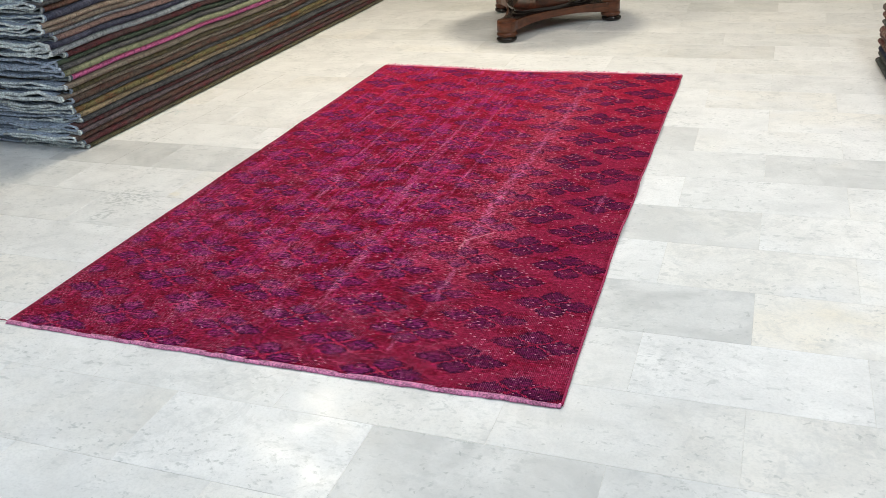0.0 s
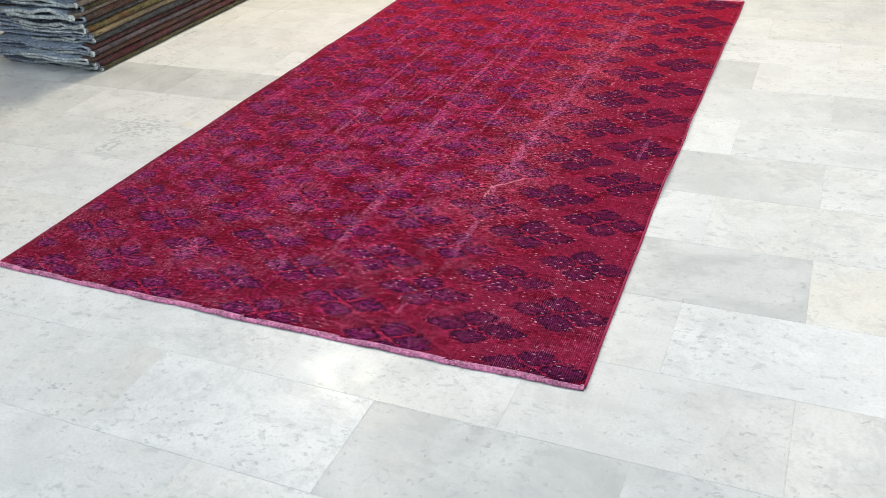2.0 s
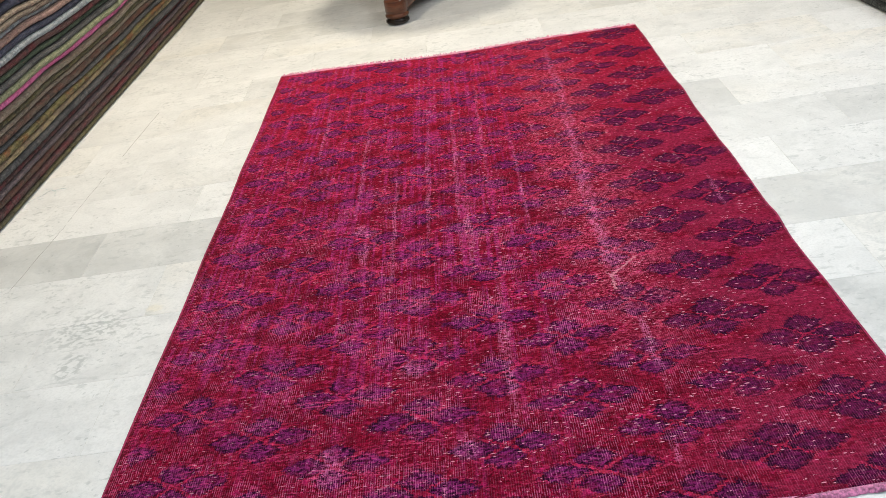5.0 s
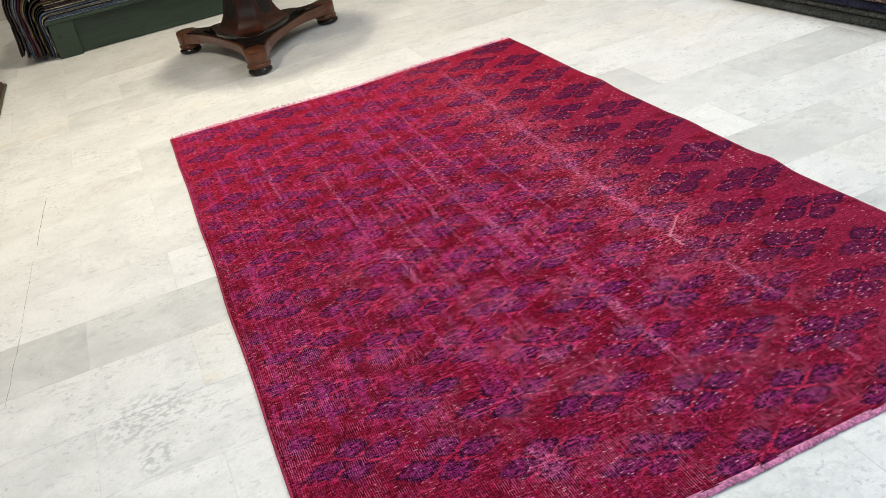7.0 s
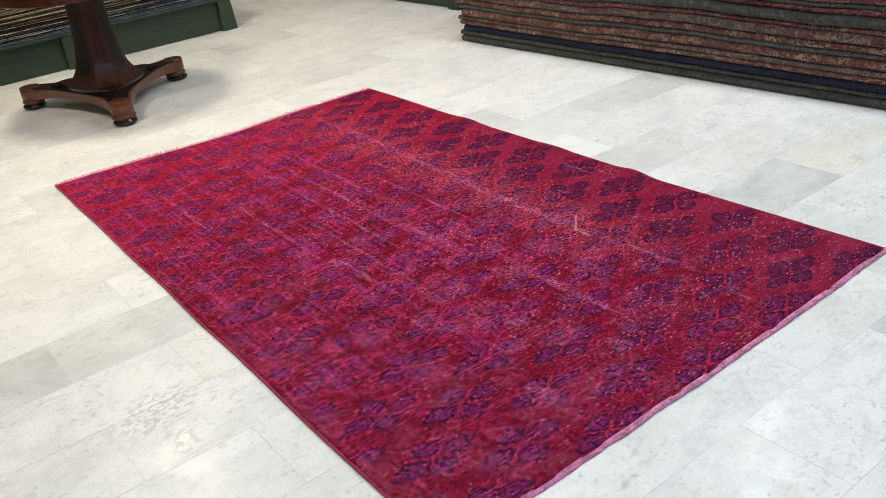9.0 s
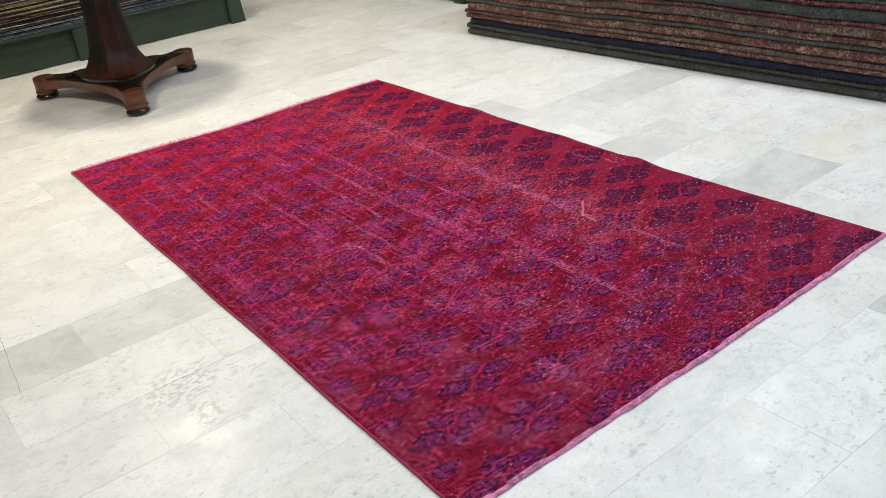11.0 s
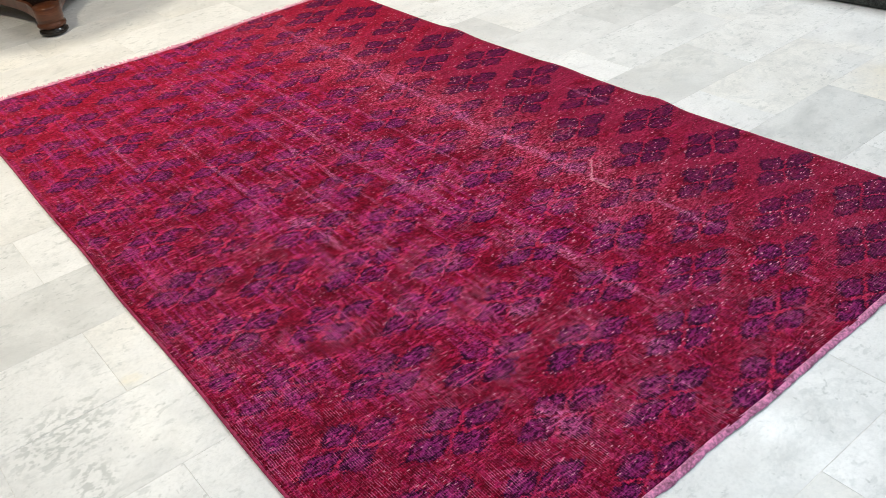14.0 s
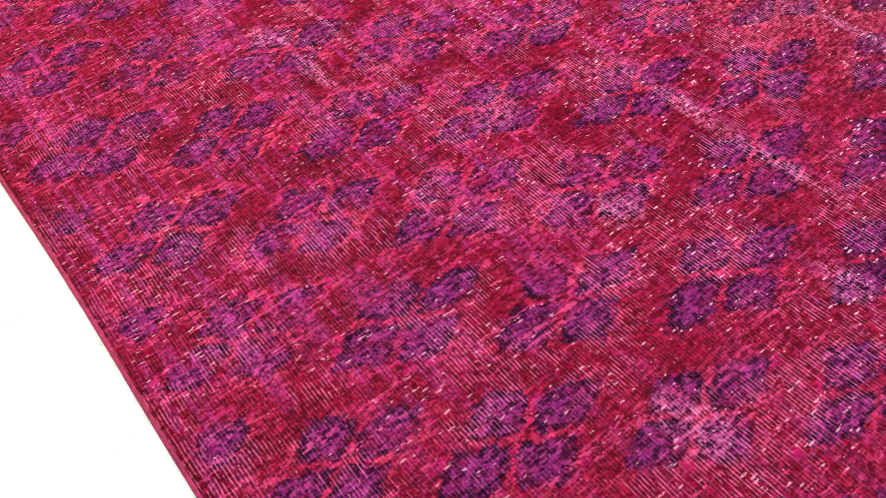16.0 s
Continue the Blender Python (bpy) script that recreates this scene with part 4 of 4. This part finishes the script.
# ---- green platforms ----
def board(name, parent, x0, y0, z0, x1, y1, z1, label=""):
    cx, cy, cz = (x0 + x1) / 2, (y0 + y1) / 2, (z0 + z1) / 2
    ob = part(name, boxed(x0 - cx, y0 - cy, z0 - cz, x1 - cx, y1 - cy, z1 - cz, 0.004), GREEN, parent, label)
    ob.location = (cx, cy, cz)
    return ob


def post(parent, x0, x1, flare):
    """A short upright whose outer side slopes out towards the floor."""
    bm = bmesh.new()
    lo = [(x0 - max(0, -flare), -0.028, 0), (x1 + max(0, flare), -0.028, 0), (x1 + max(0, flare), 0.05, 0), (x0 - max(0, -flare), 0.05, 0)]
    hi = [(x0, -0.028, 0.232), (x1, -0.028, 0.232), (x1, 0.05, 0.232), (x0, 0.05, 0.232)]
    a = [bm.verts.new(v) for v in lo]
    b = [bm.verts.new(v) for v in hi]
    bm.faces.new(a[::-1])
    bm.faces.new(b)
    for k in range(4):
        m = (k + 1) % 4
        bm.faces.new((a[k], a[m], b[m], b[k]))
    bmesh.ops.bevel(bm, geom=list(bm.edges), offset=0.004, segments=2, affect="EDGES")
    return part("post", bm, GREEN, parent)


def build_platform(m, length, posts, label):
    """A low timber platform: front boards between posts, a lip and a deck. Its front lies on y = 0, from x = 0."""
    thing = empty("display_platform", m)
    tagged(thing, label, "platform")
    for x0, x1, flare in posts:
        post(thing, x0, x1, flare)
    for (a0, a1, _), (b0, b1, _) in zip(posts, posts[1:]):
        board("front_board", thing, a1 - 0.004, 0.012, 0.004, b0 + 0.004, 0.040, 0.226)
    board("deck", thing, -0.005, -0.034, 0.232, length + 0.005, 0.86, 0.252)
    board("back_board", thing, 0.0, 0.80, 0.002, length, 0.84, 0.23)
    board("side_board", thing, 0.004, 0.052, 0.004, 0.03, 0.80, 0.23)
    board("side_board", thing, length - 0.03, 0.052, 0.004, length - 0.004, 0.80, 0.23)
    return thing


PLATFORM = pose(-2.3315, 5.344, 0, 0, 0, -1.72)
build_platform(PLATFORM, 2.567, [(0.0, 0.158, 0.0), (1.238, 1.370, 0.0), (2.430, 2.532, 0.022)], "low dark green painted timber platform carrying a pile of kilims")


def stripe_material(name, main, second):
    n = Nodes(name)
    p = n.object_coords()
    seed = n.mul(n.random(), 20.0)
    q = n.shifted(p, n.join(seed, seed, 0.0))
    band = n.noise(n.scaled(q, (1.0, 0.2, 0.2)), 5.0, 4, 0.7)
    fine = n.noise(q, 160.0, 2)
    c = n.mix(n.ramp(band, 0.50, 0.56), main, second)
    c = n.mix(n.mul(n.ramp(fine, 0.4, 0.7), 0.4), c, tuple(v * 0.5 for v in main))
    n.bump(fine, 0.5, 0.003)
    return n.done(c, 0.95, spec=0.15)


# shade over the hanging ends is put into these dark colours
KILIM = {
    "blue": stripe_material("blue_kilim", (0.060, 0.095, 0.165), (0.12, 0.16, 0.22)),
    "black": stripe_material("black_kilim", (0.014, 0.014, 0.016), (0.035, 0.028, 0.026)),
    "cream": stripe_material("cream_kilim", (0.38, 0.34, 0.24), (0.22, 0.19, 0.13)),
    "brown": stripe_material("brown_kilim", (0.040, 0.030, 0.034), (0.075, 0.055, 0.060)),
    "ochre": stripe_material("ochre_kilim", (0.20, 0.16, 0.045), (0.09, 0.06, 0.03)),
    "red": stripe_material("red_kilim", (0.10, 0.022, 0.045), (0.20, 0.08, 0.09)),
    "grey": stripe_material("grey_kilim", (0.085, 0.09, 0.105), (0.16, 0.16, 0.16)),
    "green": stripe_material("green_kilim", (0.05, 0.075, 0.05), (0.16, 0.17, 0.10)),
    "purple": stripe_material("purple_kilim", (0.065, 0.028, 0.07), (0.15, 0.06, 0.10)),
}
KILIM_ORDER = ["blue", "grey", "blue", "black", "cream", "grey", "black", "blue", "brown", "cream", "black", "brown", "black", "cream", "brown", "ochre", "black",
               "purple", "cream", "brown", "black", "ochre", "cream", "red", "black", "cream", "ochre", "green", "red", "cream", "black", "red", "grey", "brown"]


def kilim(i, z, thick, key, length, drop):
    """A thin folded kilim on the platform, its one end hanging over the platform's end towards the floor."""
    bm = bmesh.new()
    rows = []
    reach = 0.012 + (z - 0.252) * 0.40 + (z - 0.252) ** 2 * 0.5
    path = []
    for q in range(46):
        x = length - (length - 0.02) * q / 45
        path.append((x, z + 0.012 * (z - 0.25) / 0.35 * wave(x * 2.1, 77)))
    if drop:
        for q in range(1, 7):
            a = 0.5 * math.pi * q / 6
            path.append((0.02 - (reach + 0.02) * math.sin(a), z - (reach + 0.02) * (1 - math.cos(a))))
        zb = path[-1][1]
        stop = 0.008 + 0.16 * max(0.0, z - 0.30) + 0.02 * (wave(i * 3.1, 5) + 0.6)
        for q in range(1, 9):
            path.append((path[-1][0] - 0.011 * wave(q * 0.9 + i * 0.35, 4), zb + (stop - zb) * q / 8))
    depth = 0.62
    h = thick / 2
    for q, (x, zz) in enumerate(path):
        a, b = path[max(q - 1, 0)], path[min(q + 1, len(path) - 1)]
        t = Vector((b[0] - a[0], b[1] - a[1])).normalized()
        nx, nz = t.y, -t.x
        out = 0.009 * wave(x * 3.0 + zz * 4, i + 0.5) + 0.004 * wave(x * 17.0, i + 9.5) + (0.02 * ((i * 7919) % 10) / 10 - 0.01)
        wig = 0.0018 * wave(x * 24.0, i + 30.5)
        prof = [(depth, -h), (out + h, -h), (out + 0.25 * h, -h * 0.7), (out, 0.0), (out + 0.25 * h, h * 0.7), (out + h, h), (depth, h)]
        rows.append([bm.verts.new((x + nx * b2, a2 + 0.012, zz + nz * (b2 + wig))) for a2, b2 in prof])
    for lo, hi in zip(rows, rows[1:]):
        for a in range(6):
            bm.faces.new((lo[a], lo[a + 1], hi[a + 1], hi[a])).smooth = True
        bm.faces.new((lo[6], lo[0], hi[0], hi[6]))
    bm.faces.new(rows[0][::-1])
    bm.faces.new(rows[-1])
    bmesh.ops.recalc_face_normals(bm, faces=bm.faces)
    thing = part("folded_kilim", bm, KILIM[key])
    thing.matrix_basis = PLATFORM
    return tagged(thing, f"thin {key} striped kilim folded in a pile on the green platform", "kilim", "kilims on the platform")


z = 0.2525
for i, key in enumerate(KILIM_ORDER + KILIM_ORDER[5:17]):
    thick = 0.0062 + 0.0036 * ((i * 37) % 10) / 10
    # pale ones mostly don't hang: dark colours stand in for the shade there
    kilim(i, z + thick / 2, thick * 0.97, key, 2.537 - 0.02 * ((i * 13) % 7), i % 3 != 2 and key not in ("cream", "ochre") or i % 11 == 4)
    z += thick

FAR_PLATFORM = pose(1.397, 5.169, 0, 0, 0, -87.3)
build_platform(FAR_PLATFORM, 2.35, [(0.0, 0.12, 0.0), (1.07, 1.19, 0.0), (2.23, 2.35, 0.0)], "low dark green painted timber platform behind a pile of rugs")


# ---- lights in the ceiling ----
def ceiling_light(x, y, sx, sy):
    thing = empty("ceiling_light", pose(x, y, CEILING))
    tagged(thing, "square white recessed ceiling light panel", "ceiling light", "ceiling light panels")
    bm = bmesh.new()
    for a, b, c, d in ((-sx / 2 - 0.03, -sy / 2 - 0.03, sx / 2 + 0.03, -sy / 2), (-sx / 2 - 0.03, sy / 2, sx / 2 + 0.03, sy / 2 + 0.03), (-sx / 2 - 0.03, -sy / 2, -sx / 2, sy / 2), (sx / 2, -sy / 2, sx / 2 + 0.03, sy / 2)):
        box(bm, a, b, -0.022, c, d, -0.001)
    part("frame", bm, LAMP_FRAME, thing)
    part("diffuser", boxed(-sx / 2, -sy / 2, -0.014, sx / 2, sy / 2, -0.003), DIFFUSER, thing)


for px, py, sx, sy, power, colour in PANELS:
    ceiling_light(px, py, sx, sy)


# ---- marble slabs ----
HALF, ROW, SKEW = 0.300, 0.300, math.radians(-1.2)
GREY_TONES = {(-2, 6): 0.30, (1, 5): 0.2, (-2, 4): 1.0, (0, 4): 0.75, (-1, 3): 0.42, (1, 3): 0.95, (0, 2): 0.72, (-1, 1): 0.22, (1, 1): 0.92, (0, 0): 0.95,
              (-2, 0): 0.6, (-1, -1): 0.5, (1, -1): 0.55, (-3, -1): 0.75, (-2, -2): 0.28, (-4, -2): 1.0, (0, -2): 0.55, (-8, 4): 0.35, (-10, 4): 0.1, (-7, 5): 1.0,
              (-9, 5): 0.95, (-8, 6): 0.92, (-10, 6): 0.95, (-9, 7): 0.95, (-7, 7): 0.9, (-9, 3): 0.8, (-8, 2): 0.75, (-7, 1): 0.9, (-9, 1): 0.85, (-5, -1): 0.6, (-6, -2): 0.75, (-1, 11): 0.35, (0, 6): 0.9, (-1, 7): 0.95,
              (-2, 10): 0.8, (-3, 11): 0.65, (-5, 11): 0.6, (-6, 12): 0.4, (-8, 12): 0.5, (-7, 13): 0.55, (-4, 12): 0.5, (1, 7): 0.95, (2, 4): 0.8, (2, 2): 0.85, (2, 0): 0.6}
WARM_TONES = {(1, 1): 0.55, (1, 5): 0.5, (2, 2): 0.5, (-7, 3): 0.25, (0, 8): 0.3, (1, 7): 0.35}


def grid_place(i, j):
    x, y = HALF * i, ROW * j
    return x * math.cos(SKEW) - y * math.sin(SKEW) - 0.030, x * math.sin(SKEW) + y * math.cos(SKEW) + 0.020


def slab_mesh():
    """One slab with eased edges, its first corner at the origin."""
    bm = bmesh.new()
    g, e, d = 0.0005, 0.0006, 0.016
    ex, ey = Vector((math.cos(SKEW), math.sin(SKEW), 0)) * HALF * 2, Vector((-math.sin(SKEW), math.cos(SKEW), 0)) * ROW
    ux, uy = ex.normalized(), ey.normalized()
    corners = [(0, 0, 1, 1), (1, 0, -1, 1), (1, 1, -1, -1), (0, 1, 1, -1)]
    rings = []
    for inset, z in ((g, -d), (g, -e), (g + e, 0.0)):
        rings.append([bm.verts.new(ex * a + ey * b + ux * inset * sa + uy * inset * sb + Vector((0, 0, z))) for a, b, sa, sb in corners])
    for lo, hi in zip(rings, rings[1:]):
        for k in range(4):
            m = (k + 1) % 4
            bm.faces.new((lo[k], lo[m], hi[m], hi[k]))
    bm.faces.new(rings[-1])
    me = bpy.data.meshes.new("tile")
    bm.to_mesh(me)
    bm.free()
    me.materials.append(MARBLE)
    return me


TILE = slab_mesh()
rng = random.Random(5)
rest_verts, rest_faces = [], []
for j in range(-17, 27):
    for i in range(-18, 12):
        if (i - j) % 2:
            continue
        x, y = grid_place(i, j)
        if not (X0 - 0.32 < x < X1 - 0.3 and Y0 - 0.32 < y < Y1 + 0.02):
            continue
        tone = GREY_TONES.get((i, j), rng.choice((0.98, 0.95, 0.9, 0.85, 0.8, 0.7, 0.55)))
        warm = WARM_TONES.get((i, j), rng.choice((0.0, 0.0, 0.1, 0.2)))
        if -3.7 < x < 1.3 and -1.3 < y < 5.7:
            ob = new("tile", TILE)
            ob.parent = floor
            ob.location = (x, y, rng.uniform(-0.0003, 0.0003))
            ob.color = (tone, warm, 0, 1)
        else:
            k = len(rest_verts)
            rest_verts += [(x + v.co.x, y + v.co.y, v.co.z) for v in TILE.vertices]
            rest_faces += [tuple(k + v for v in p.vertices) for p in TILE.polygons]
me = bpy.data.meshes.new("outer_tiles")
me.from_pydata(rest_verts, [], rest_faces)
me.materials.append(MARBLE)
rest = tagged(new("outer_tiles", me), kind="stuff")
rest.parent = floor
rest.color = (0.8, 0.1, 0, 1)


# a hairline crack that runs on through several slabs
def crack(points, width, seed):
    bm = bmesh.new()
    rows = []
    line = [Vector(a).lerp(Vector(b), k / 14) for a, b in zip(points, points[1:]) for k in range(14)] + [Vector(points[-1])]
    for i, p in enumerate(line):
        w = width * (0.35 + 0.65 * abs(wave(i * 0.7, seed)))
        x = p.x + 0.004 * wave(i * 0.31, seed + 1)
        rows.append((bm.verts.new((x - w / 2, p.y, 0.0006)), bm.verts.new((x + w / 2, p.y, 0.0006))))
    for (a, b), (c, d) in zip(rows, rows[1:]):
        bm.faces.new((a, b, d, c))
    return part("hairline_crack", bm, CRACK, floor, "dark hairline crack across the slabs")


CRACK = plain_material("crack_dirt", (0.17, 0.155, 0.13), 0.9, 0.3, 40.0)
crack([(-2.6435, 1.256, 0), (-2.606, 1.595, 0), (-2.597, 1.690, 0)], 0.0026, 3)
crack([(-2.596, 1.717, 0), (-2.569, 2.035, 0), (-2.553, 2.190, 0)], 0.0018, 5)
crack([(-2.542, 2.295, 0), (-2.4915, 2.793, 0)], 0.0034, 7)


# loose threads on the floor beside the tall pile
def thread(x, y, turn, seed):
    pts = []
    for k in range(12):
        a = turn + 2.4 * wave(k * 0.35, seed)
        x, y = x + 0.012 * math.cos(a), y + 0.012 * math.sin(a)
        pts.append((x, y, 0.002 + 0.006 * abs(wave(k * 0.5, seed + 2))))
    ob = smooth(part("wool_thread", tube(pts, 0.0009, 5), FRINGE))
    return tagged(ob, "loose pale wool thread on the marble floor", "thread", "loose wool threads")


thread(-2.820, 1.98, 0.3, 2)
thread(-2.824, 1.90, 1.2, 5)
thread(-2.816, 2.06, -0.6, 8)
